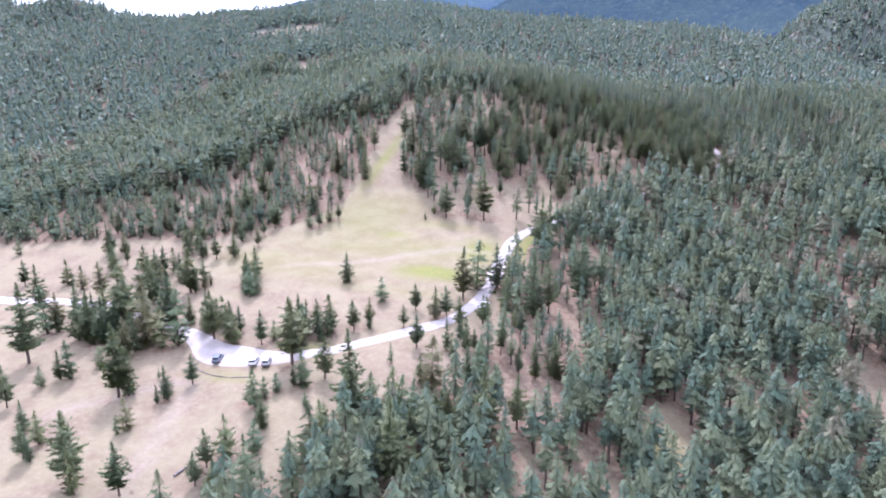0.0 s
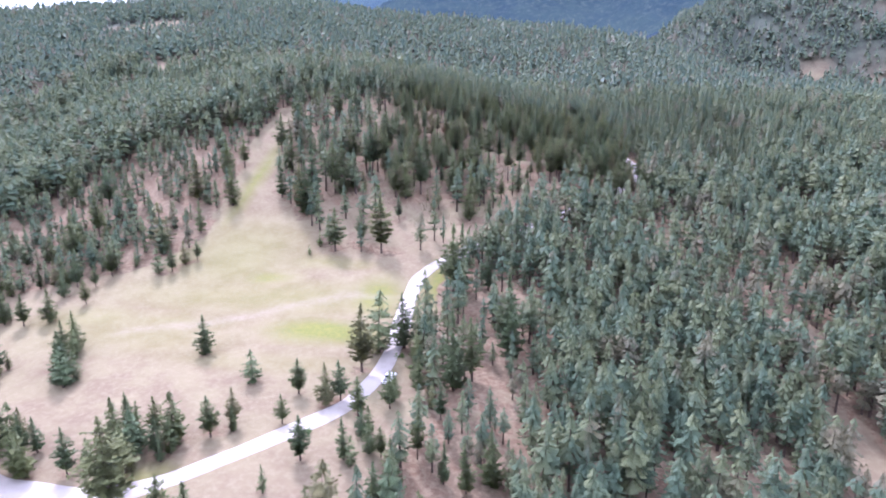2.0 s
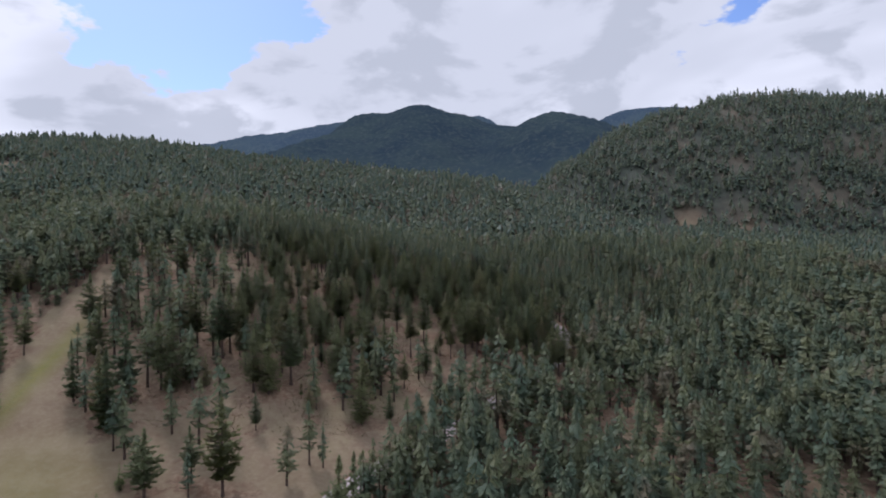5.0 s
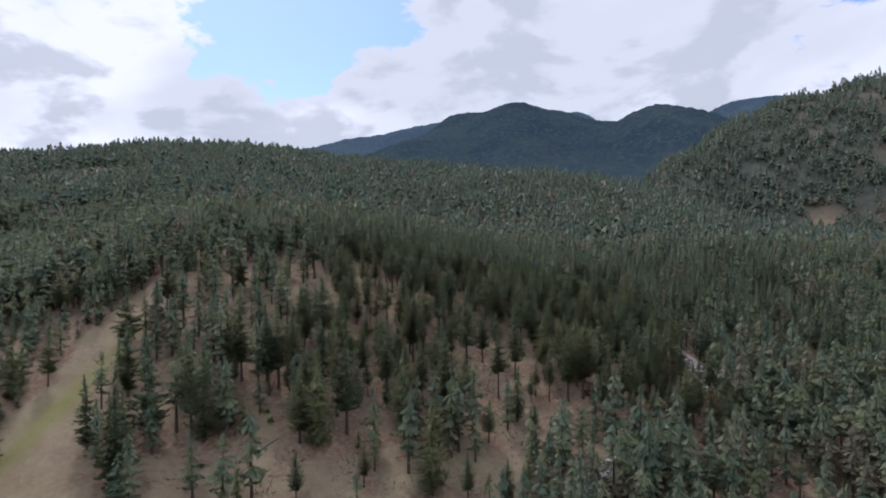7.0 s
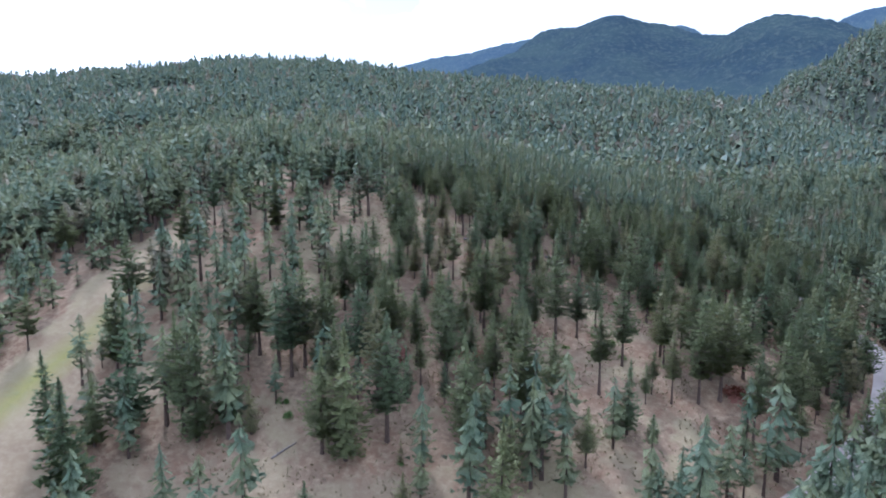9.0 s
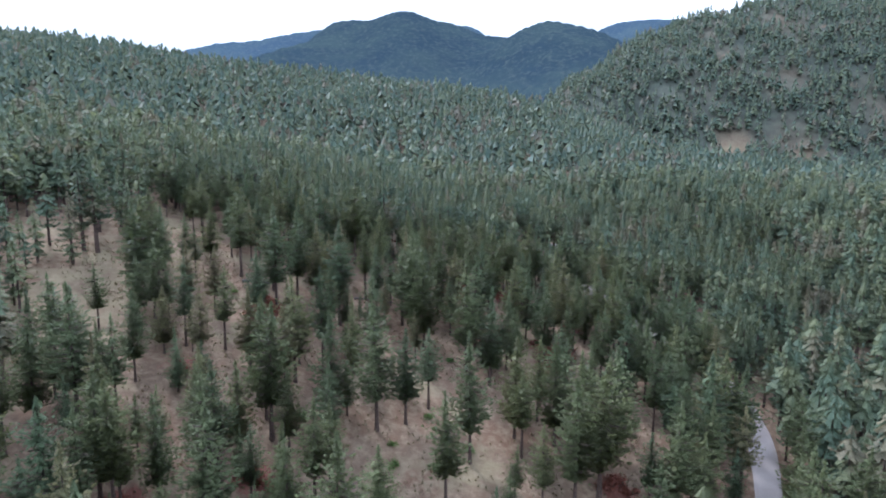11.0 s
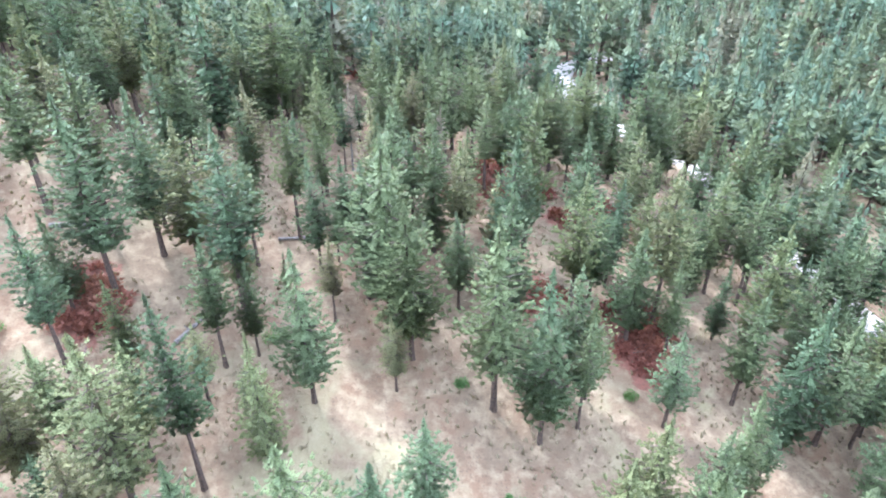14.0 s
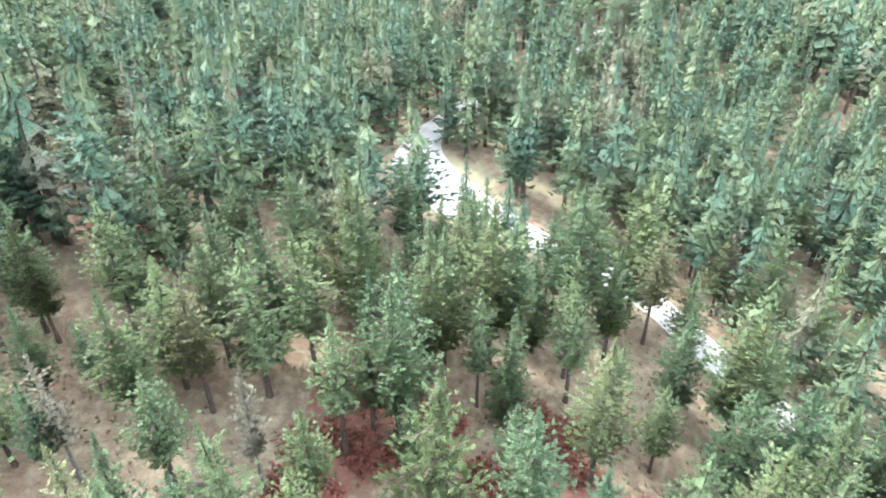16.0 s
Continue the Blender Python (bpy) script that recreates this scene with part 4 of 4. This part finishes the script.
def plant_woods():
    rng = np.random.default_rng(9)
    # crown base, spread, droop, taper
    shapes = [(0.24, 0.195, 0.05, 0.70), (0.15, 0.21, 0.08, 0.72), (0.08, 0.195, 0.12, 0.86), (0.32, 0.18, 0.04, 0.66), (0.2, 0.20, 0.08, 0.70), (0.12, 0.16, 0.14, 0.86)]
    far_shapes = [(0.04, 0.19, 0.1, 0.9), (0.08, 0.21, 0.08, 0.85), (0.03, 0.165, 0.12, 0.95), (0.1, 0.185, 0.06, 0.8)]
    low_shapes = [(0.03, 0.24, 0.03, 0.75), (0.05, 0.21, 0.08, 0.85), (0.08, 0.22, 0.02, 0.75)]

    def kinds(first, tufts, size, step, tiers, points, fill, outlines=shapes):
        return [make_tree(np.random.default_rng(first + i), crown_from=c, spread=w, tufts=tufts, size=size, droop=d, top=p, open_crown=0.28, sides=3, limbs=False, step=step,
                          tiers=tiers, points=points, fill=fill)
                for i, (c, w, d, p) in enumerate(outlines)]

    fine_kinds = kinds(45, 640, 0.40, 0.04, 9, 9, 0.42)
    close_kinds, fringe_kinds = kinds(40, 200, 0.52, 0.06, 8, 9, 0.72), kinds(50, 240, 0.6, 0.055, 7, 8, 0.7, low_shapes)
    near_kinds, far_kinds, tiny_kinds = kinds(55, 24, 0.9, 0.09, 8, 5, 1.05), kinds(60, 0, 1.5, 0.2, 4, 5, 1.2, far_shapes), kinds(80, 0, 2.0, 0.2, 3, 4, 1.3, far_shapes)
    x, y = scatter(rng, -300, 230, 60, 470, 3.0)
    seen = (x < 45 + 0.95 * (y - 60)) & (x > -70 - 1.25 * (y - 40))
    x, y = x[seen], y[seen]
    h = np.clip(rng.normal(12.0, 2.6, len(x)), 4.5, 18)
    fringe = inside(x, y, FRINGE_EDGE)
    h = np.where(fringe, 0.66 * h, h)
    h = np.where(inside(x, y, STRIP_EDGE), 0.8 * h, h)
    close = (y > 262) & (y < 346) & (x > -62) & (x < 38) & ~fringe
    for tx, ty, th in zip(x[close], y[close], h[close]):
        PLANTERS[rng.choice([0, 0, 1, 2, 2, 2, 2, 2, 4])][rng.integers(3)](tx, ty, th, rng.uniform(0, 6.28), rng.uniform(1.0, 1.35))
    middle = ~close & ~fringe & ((x > -130) & (x < 95) & (y < 400) | (x > -70) & (x < 160) & (y > 330) & (y < 455))
    rest = ~close & ~fringe & ~middle
    beside = middle & (y > 300) & (y < 412) & (x > -72) & (x < 100)
    middle &= ~beside
    woods_object("pine_stand", "tall pines standing close round the gravel clearing", tile(fine_kinds, x[beside], y[beside], h[beside], rng), STAND_NEEDLES)
    woods_object("pine_thicket", "bushy young pines crowding the edge of the dry meadow", tile(fringe_kinds, x[fringe], y[fringe], h[fringe], rng), STAND_NEEDLES)
    woods_object("pine_grove", "mixed conifers standing close on the slopes beside the road", tile(close_kinds, x[middle], y[middle], h[middle], rng), STAND_NEEDLES)
    woods_object("pine_woods", "dense mixed conifer woods on the valley slopes", tile(near_kinds, x[rest], y[rest], h[rest], rng), STAND_NEEDLES)
    x, y = scatter(rng, -1000, 1060, -20, 1250, 5.0, 0.40)
    keep = ~((x > -300) & (x < 230) & (y < 470)) & (x > -130 - 1.2 * (y - 30)) & (x < 110 + 0.8 * (y - 40))
    keep |= (x > -300) & (x < 330) & (y < 470) & ((x > 45 + 0.95 * (y - 60)) | (x < -70 - 1.25 * (y - 40)))
    away, turn = np.hypot(x + 12, y - 132), np.degrees(np.arctan2(x + 12, y - 132))
    keep &= ~((np.abs(turn) < 12.5) & (away > 790))  # nothing behind the spur
    x, y = x[keep], y[keep]
    h = np.clip(rng.normal(12.2, 2.9, len(x)), 5, 20)
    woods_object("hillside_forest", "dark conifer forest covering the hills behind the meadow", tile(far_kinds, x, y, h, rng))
    x, y = scatter(rng, -1300, 1500, 600, 1650, 10.0, 0.5)
    keep = ~((np.abs(x - 30) < 1030) & (y < 1250)) & (x > 0.27 * (y - 132)) & (x > -130 - 1.2 * (y - 30)) & (x < 110 + 0.8 * (y - 40))
    x, y = x[keep], y[keep]
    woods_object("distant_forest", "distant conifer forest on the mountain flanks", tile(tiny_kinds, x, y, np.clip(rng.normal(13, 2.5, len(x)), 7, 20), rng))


plant_woods()


# ---- far mountains ----
RANGE = [  # x, y, summit, spread across, spread along
    (-134, 3489, 765, 150, 420), (104, 3289, 770, 130, 420), (300, 3376, 728, 140, 420), (533, 3345, 680, 180, 400), (640, 2711, 620, 140, 330), (763, 2572, 520, 130, 320), (-330, 3100, 560, 200, 400),
]
FAR_RANGE = [
    (-1110, 3921, 645, 300, 420), (-760, 3910, 710, 250, 420), (-440, 3890, 755, 230, 420), (-180, 3900, 810, 220, 420), (562, 4453, 950, 160, 300), (1499, 4009, 915, 220, 400), (1752, 3901, 900, 250, 400),
    (-1700, 3600, 620, 400, 400), (2300, 3300, 700, 400, 400),
]


def build_mountains(name, label, summits, near, material):
    """Forested ranges at the end of the valley."""
    az = np.radians(np.linspace(-48, 60, 420))
    r = np.geomspace(near, 4850, 70)
    ga, gr = np.meshgrid(az, r)
    x, y = gr * np.sin(ga), 90 + gr * np.cos(ga)
    z = np.full(x.shape, 120.0)
    for hx, hy, top, across, along in summits:
        hill = 100 + (top - 92) * np.exp(-(((x - hx) / (2.3 * across)) ** 2 + ((y - hy) / (1.6 * along)) ** 2) / 2)
        z = 40 * np.logaddexp(z / 40, hill / 40)
    z += 7 * np.sin(x / 60 + np.sin(y / 90)) * np.sin(y / 75) + 3 * np.sin(x / 17 + y / 29) + 2.5 * np.sin(x / 7.3 + 2 * np.sin(y / 21))
    n = len(az)
    i = (np.arange(len(r) - 1)[:, None] * n + np.arange(n - 1)).ravel()
    me = mesh_of(name, np.stack([x, y, z], -1).reshape(-1, 3), np.stack([i, i + 1, i + n + 1, i + n], -1), [material], smooth=True)
    tagged(new(name, me), label, "mountains", kind="structure")


build_mountains("backdrop_mountain", "dark forested mountain at the end of the valley, blue-green with painted haze", RANGE, 1900, MOUNTAIN)
build_mountains("backdrop_range", "mountain range on the horizon, pale blue with painted haze", FAR_RANGE, 2600, FAR_MOUNTAIN)


# ---- undergrowth ----
def make_bush(rng, sprays=160, size=0.2, tall=0.8):
    """A rounded shrub, one metre wide: stems and leaf sprays."""
    v, f, sv, sf = [], [], [], []
    for k in range(9):
        q, lean = rng.uniform(0, 6.28), rng.uniform(0.15, 0.5)
        tip = np.array([math.cos(q) * lean, math.sin(q) * lean, tall * rng.uniform(0.6, 0.95)])
        side = np.array([-math.sin(q), math.cos(q), 0]) * 0.018
        i = len(sv)
        sv.extend((-side - (0, 0, 0.08), side - (0, 0, 0.08), tip))
        sf.append((i, i + 1, i + 2))
    lobes = [(rng.normal(0, 0.24, 2), rng.uniform(0.16, 0.4)) for k in range(6)]
    for k in range(sprays):
        middle, wide = lobes[rng.integers(6)]
        d = rng.normal(0, 1, 3)
        d[2] = abs(d[2])
        d /= np.linalg.norm(d)
        p = d * (wide, wide, tall * (0.35 + 1.6 * wide)) * rng.uniform(0.3, 1.0) + (*middle, 0.03)
        d = d + rng.normal(0, 0.6, 3)
        d /= np.linalg.norm(d)
        u = np.cross(d, rng.normal(0, 1, 3))
        u /= np.linalg.norm(u)
        r, i = size * rng.uniform(0.6, 1.3), len(v)
        v.extend((p - u * r * 0.4, p + u * r * 0.4, p + d * r))
        f.append((i, i + 1, i + 2))
    return np.array(sv), np.array(sf), np.array(v), np.array(f)


RED_LEAF = needles("red autumn leaves", (0.17, 0.062, 0.048), (0.21, 0.09, 0.062), (0.15, 0.10, 0.07), amount=0.3)
GREEN_LEAF = needles("fresh shrub leaves", (0.085, 0.15, 0.05), (0.13, 0.19, 0.06), (0.12, 0.13, 0.06), amount=0.3)
DRY_LEAF = needles("dry grass blades", (0.20, 0.165, 0.11), (0.25, 0.205, 0.14), (0.15, 0.115, 0.08), grouped=True, amount=0.25)
DEAD_WOOD = plain("weathered dead wood", (0.15, 0.13, 0.12), 0.9, vary=0.35, scale=4.0, bump=0.02)

GREEN_SHRUBS = [(-43.0, 313.4), (-22.5, 306.9), (-9.1, 287.6), (-11.8, 289.6), (-28.5, 286.1), (-4.8, 294.0), (8.0, 303.2), (-26.9, 283.3), (-17.0, 283.7), (-7.0, 283.9), (-43.3, 306.3),
                (-38.5, 250.1), (-17.0, 280.0), (-59.0, 255.8), (-57.1, 253.6), (-7.3, 304.0), (-67.5, 217.8), (-65.3, 240.8), (-33, 162), (-30, 158), (-44, 133)]


def build_shrubs(name, label, leaf, places, low, high, tall, seed):
    rng = np.random.default_rng(seed)
    shapes = []
    for k in range(3):
        sv, sf, v, f = make_bush(rng, 620, 0.1, tall)
        shapes.append((mesh_of("stems", sv, sf, [BARK]), mesh_of("foliage", v, f, [leaf])))
    for x, y in places:
        root = tagged(new(name), label, "shrub", name + "s on the slope")
        for part_name, me in zip(("stems", "foliage"), shapes[rng.integers(3)]):
            new(part_name, me).parent = root
        w = rng.uniform(low, high)
        root.matrix_basis = Matrix.LocRotScale((x, y, float(land(x, y))), Euler((0, 0, rng.uniform(0, 6.28))), (w, w * rng.uniform(0.7, 1.2), w * 0.75))


build_shrubs("red_shrub", "low shrub with rust-red autumn leaves under the pines", RED_LEAF, [(x + dx, y + dy) for x, y in RED_SHRUBS for dx, dy in ((0, 0), (1.7, -1.1))], 1.8, 4.2, 0.36, 3)
build_shrubs("green_shrub", "small bright green bush in dry grass", GREEN_LEAF, GREEN_SHRUBS, 1.1, 2.0, 0.8, 4)


def build_log(x0, y0, x1, y1, radius, label):
    """A fallen trunk lying on the slope, with broken limb stubs."""
    rng = np.random.default_rng(int(abs(x0) * 10))
    a, b = Vector((x0, y0, float(land(x0, y0)) + radius * 0.7)), Vector((x1, y1, float(land(x1, y1)) + radius * 0.6))
    bm = bmesh.new()

    def limb(p, q, r0, r1, k):
        m = (q - p).to_track_quat("Z", "Y").to_matrix().to_4x4()
        bmesh.ops.create_cone(bm, cap_ends=True, segments=k, radius1=r0, radius2=r1, depth=(q - p).length, matrix=Matrix.Translation((p + q) / 2) @ m)
    mid = (a + b) / 2 + Vector((0, 0, 0.04))
    limb(a, mid, radius, radius * 0.85, 9)
    limb(mid, b, radius * 0.85, radius * 0.55, 9)
    for k in range(4):
        p = a.lerp(b, rng.uniform(0.3, 0.9))
        limb(p, p + Vector((rng.uniform(-0.7, 0.7), rng.uniform(-0.7, 0.7), rng.uniform(0.2, 0.6))), radius * 0.25, radius * 0.1, 5)
    me = bpy.data.meshes.new("fallen_log")
    bm.to_mesh(me)
    bm.free()
    me.materials.append(DEAD_WOOD)
    tagged(new("fallen_log", me), label, "log", "fallen logs")


build_log(-23.0, 318.7, -15.9, 321.2, 0.17, "long grey fallen trunk lying under the pines")
build_log(-30.2, 306.0, -28.2, 309.0, 0.2, "weathered grey log on bare soil")
build_log(-68.3, 74.9, -67.6, 77.4, 0.22, "short weathered log in the dry field")
build_log(-42.2, 317.0, -37.5, 318.0, 0.24, "pale barkless fallen trunk on the knoll")
build_log(-56.2, 246.5, -54.0, 249.8, 0.15, "thin dead trunk fallen on the slope")

for ends in ((-86.5, 105.0, -82.0, 103.6), (-81.6, 103.5, -77.2, 103.1), (-76.8, 103.1, -72.3, 104.1)):
    build_log(*ends, 0.11, "thin peeled log laid as a border of the gravel lot")


def build_snag(x, y, height, seed, label, bare):
    """A dead standing tree: tapered trunk and bare broken limbs, with a little grey foliage left."""
    rng = np.random.default_rng(seed)
    tv, tf, cv, cf, cn = make_tree(rng, crown_from=0.35, spread=0.13, size=0.3, droop=0.12, top=0.7, open_crown=0.5, tufts=bare, step=0.02, fill=0.2)
    root = tagged(new("dead_pine", None), label, "tree", "dead pines")
    new("trunk", mesh_of("trunk", tv, tf, [DEAD_WOOD])).parent = root
    twigs = tagged(new("dead_foliage", puffed(mesh_of("dead_foliage", cv, cf, [DEAD_TWIG]), slice(None), cn)), kind="stuff")
    twigs.parent = root
    root.matrix_basis = Matrix.LocRotScale((x, y, float(land(x, y))), Euler((0, 0, seed)), [height / 10] * 3)


DEAD_TWIG = needles("dead grey twigs", (0.22, 0.19, 0.145), (0.26, 0.215, 0.16), (0.26, 0.18, 0.14), amount=0.35, soft=True)
for k, (x, y, h, bare) in enumerate([(-30.3, 292.9, 11, 520), (-10.3, 367.3, 13, 1100), (-15.8, 125.1, 9, 420), (-16.7, 107.9, 11, 300), (-42.9, 395.0, 13, 1200), (8.0, 352.0, 11, 600), (-236, 452, 14, 1200),
                                   (-8.4, 352.7, 12, 1100), (-2.7, 340.3, 11.5, 1200), (40.9, 339.3, 12, 1000), (-5.8, 330.1, 11, 1200), (-15.6, 332.8, 10.5, 1000)]):
    build_snag(x, y, h, 30 + k, "fading pine with sparse grey-brown needles on bare limbs" if bare > 900 else "dead standing pine with bare grey limbs", bare)


def build_grass():
    """Bunches of dry grass where the camera comes lowest, too many to count."""
    rng = np.random.default_rng(77)
    count = 26000
    x, y = rng.uniform(-75, 45, count), rng.uniform(235, 350, count)
    keep = (wave(x, y, 4, 0.3) + rng.normal(0, 0.35, count) > 0.05) & (road_gap(x, y) > 3.0)
    x, y = x[keep], y[keep]
    z = land(x, y)
    verts, faces = [], []
    for k in range(3):
        q, r, h = rng.uniform(0, 6.28, len(x)), rng.uniform(0.06, 0.16, len(x)), rng.uniform(0.15, 0.42, len(x))
        c, s = np.cos(q), np.sin(q)
        verts.append(np.stack([np.stack([x - s * r, y + c * r, z - 0.05], -1), np.stack([x + s * r, y - c * r, z - 0.05], -1), np.stack([x + c * h * 0.7, y + s * h * 0.7, z + h], -1)], 1).reshape(-1, 3))
    verts = np.concatenate(verts)
    tagged(new("dry_grass", mesh_of("dry_grass", verts, np.arange(len(verts)).reshape(-1, 3), [DRY_LEAF])), "bunches of pale dry grass on the slope", "grass", kind="stuff")


build_grass()

# ---- vehicles ----
TYRE, RIM, GLASS = plain("tyre rubber", (0.02, 0.02, 0.02), 0.85), plain("alloy rim", (0.45, 0.45, 0.46), 0.35, 0.9), plain("tinted glass", (0.015, 0.018, 0.022), 0.08, 0.0, 0.1)
LAMP, TAIL, TRIM = plain("headlight lens", (0.75, 0.75, 0.72), 0.15), plain("tail light lens", (0.35, 0.02, 0.02), 0.25), plain("black plastic trim", (0.025, 0.025, 0.027), 0.6)


def slab(profile, half, top_half=None, split=None, bevel=0.04):
    """A side profile (x, z) drawn out to both sides; above split it narrows to top_half."""
    bm = bmesh.new()
    sides = []
    for sign in (-1, 1):
        ring = []
        for x, z in profile:
            w = half if split is None or z <= split else top_half
            ring.append(bm.verts.new((x, sign * w, z)))
        sides.append(ring)
    n = len(profile)
    bm.faces.new(sides[0])
    bm.faces.new(sides[1][::-1])
    for i in range(n):
        j = (i + 1) % n
        bm.faces.new((sides[0][j], sides[0][i], sides[1][i], sides[1][j]))
    bmesh.ops.recalc_face_normals(bm, faces=bm.faces)
    if bevel:
        bmesh.ops.bevel(bm, geom=list(bm.edges), offset=bevel, segments=2, affect="EDGES")
    return bm


def box(x0, x1, y0, y1, z0, z1, bevel=0.015):
    bm = bmesh.new()
    bmesh.ops.create_cube(bm, size=1, matrix=Matrix.LocRotScale(((x0 + x1) / 2, (y0 + y1) / 2, (z0 + z1) / 2), None, (x1 - x0, y1 - y0, z1 - z0)))
    if bevel:
        bmesh.ops.bevel(bm, geom=list(bm.edges), offset=bevel, segments=1, affect="EDGES")
    return bm


def build_vehicle(name, label, paint, x, y, heading, pickup=False):
    """A parked four-wheel-drive vehicle, nose along its own +x."""
    root = tagged(new(name), label, "car", "parked vehicles")
    if pickup:
        body = part("body", slab([(-2.75, 0.5), (2.7, 0.45), (2.75, 0.85), (2.6, 1.08), (1.35, 1.18), (-0.75, 1.18), (-0.8, 1.12), (-2.75, 1.12)], 0.96), paint, root)
        part("cab", slab([(1.35, 1.15), (0.75, 1.8), (-0.45, 1.84), (-0.75, 1.15)], 0.93, 0.74, 1.5, 0.05), paint, root)
        part("truck_bed", box(-2.6, -0.9, -0.8, 0.8, 1.08, 1.145), TRIM, root, "dark open truck bed")
        front, rear, cab = (1.3, 0.82), (-0.74, -0.52), (-0.6, 0.9)
    else:
        body = part("body", slab([(-2.3, 0.5), (2.3, 0.42), (2.38, 0.8), (2.2, 1.02), (1.15, 1.12), (-2.32, 1.15)], 0.93), paint, root)
        part("cab", slab([(1.15, 1.08), (0.45, 1.7), (-1.75, 1.74), (-2.25, 1.1)], 0.91, 0.72, 1.4, 0.05), paint, root)
        for sign in (-1, 1):
            part("roof_rail", box(-1.5, 0.2, sign * 0.6 - 0.025, sign * 0.6 + 0.025, 1.745, 1.8), TRIM, root)
        front, rear, cab = (1.12, 0.52), (-2.21, -1.82), (-2.0, 0.75)
    for label_, (low, high) in (("windshield", front), ("rear_window", rear)):
        bm = bmesh.new()
        push = 0.03 if low > 0 else -0.03
        pts = [(low + push, -0.8, 1.2), (low + push, 0.8, 1.2), (high + push, 0.66, 1.68), (high + push, -0.66, 1.68)]
        bm.faces.new([bm.verts.new(p) for p in pts])
        bmesh.ops.solidify(bm, geom=list(bm.faces), thickness=0.012)
        part(label_, bm, GLASS, root)
    middle = (cab[0] + cab[1]) / 2
    for sign in (-1, 1):
        for a, b in ((cab[0] + 0.12, middle - 0.05), (middle + 0.05, cab[1] - 0.05)):
            bm = bmesh.new()
            pts = [(a, sign * 0.925, 1.2), (b + 0.12, sign * 0.925, 1.2), (b - 0.28 if b > middle else b, sign * 0.79, 1.62), (a + 0.1, sign * 0.79, 1.62)]
            bm.faces.new([bm.verts.new(p) for p in pts])
            bmesh.ops.solidify(bm, geom=list(bm.faces), thickness=0.02)
            part("side_window", bm, GLASS, root)
        part("mirror", box(cab[1] - 0.05, cab[1] + 0.1, sign * 1.0 - 0.08, sign * 1.0 + 0.08, 1.18, 1.34, 0.03), TRIM, root)
        nose, tail = (2.72, -2.76) if pickup else (2.3, -2.33)
        part("headlight", box(nose - 0.12, nose + 0.04, sign * 0.7 - 0.17, sign * 0.7 + 0.17, 0.8, 0.96, 0.03), LAMP, root)
        part("taillight", box(tail - 0.02, tail + 0.1, sign * 0.82 - 0.09, sign * 0.82 + 0.09, 0.8, 1.08, 0.02), TAIL, root)
        for wx in ((1.75, -1.75) if pickup else (1.45, -1.4)):
            turn = Matrix.Translation((wx, sign * 0.84, 0.38)) @ Matrix.Rotation(radians(90), 4, "X")
            bm = bmesh.new()
            bmesh.ops.create_cone(bm, cap_ends=True, segments=20, radius1=0.38, radius2=0.38, depth=0.25, matrix=turn)
            bmesh.ops.bevel(bm, geom=[e for e in bm.edges if e.calc_face_angle(0) > 1], offset=0.04, segments=2, affect="EDGES")
            wheel = part("wheel", bm, TYRE, root)
            bm = bmesh.new()
            bmesh.ops.create_cone(bm, cap_ends=True, segments=14, radius1=0.24, radius2=0.2, depth=0.265, matrix=turn)
            part("rim", bm, RIM, wheel, "silver alloy rim")
    ends = (2.72, -2.8) if pickup else (2.34, -2.36)
    part("front_bumper", box(ends[0] - 0.1, ends[0] + 0.07, -0.88, 0.88, 0.42, 0.66, 0.04), TRIM, root)
    part("rear_bumper", box(ends[1] - 0.06, ends[1] + 0.1, -0.88, 0.88, 0.42, 0.66, 0.04), TRIM, root)
    root.matrix_basis = pose(x, y, float(land(x, y)) + 0.12, 0, 0, heading) @ Matrix.Diagonal((0.86, 0.86, 0.86, 1))


WHITE_PAINT, SILVER_PAINT, GREY_PAINT = plain("white car paint", (0.75, 0.75, 0.74), 0.3, 0, 0.05), plain("silver car paint", (0.5, 0.51, 0.53), 0.3, 0.5, 0.05), plain("slate car paint", (0.20, 0.23, 0.28), 0.3, 0.4, 0.05)
build_vehicle("sport_utility", "slate grey sport utility vehicle parked on pale gravel", GREY_PAINT, -84.1, 109.2, 110)
build_vehicle("sport_utility", "white sport utility vehicle parked on pale gravel", WHITE_PAINT, -75.1, 109.5, 110)
build_vehicle("sport_utility", "silver sport utility vehicle parked beside a pine", SILVER_PAINT, -72.3, 110.0, 112)
build_vehicle("pickup_truck", "white pickup truck with a dark bed standing on the gravel road", WHITE_PAINT, -33.4, 152.0, 80, True)
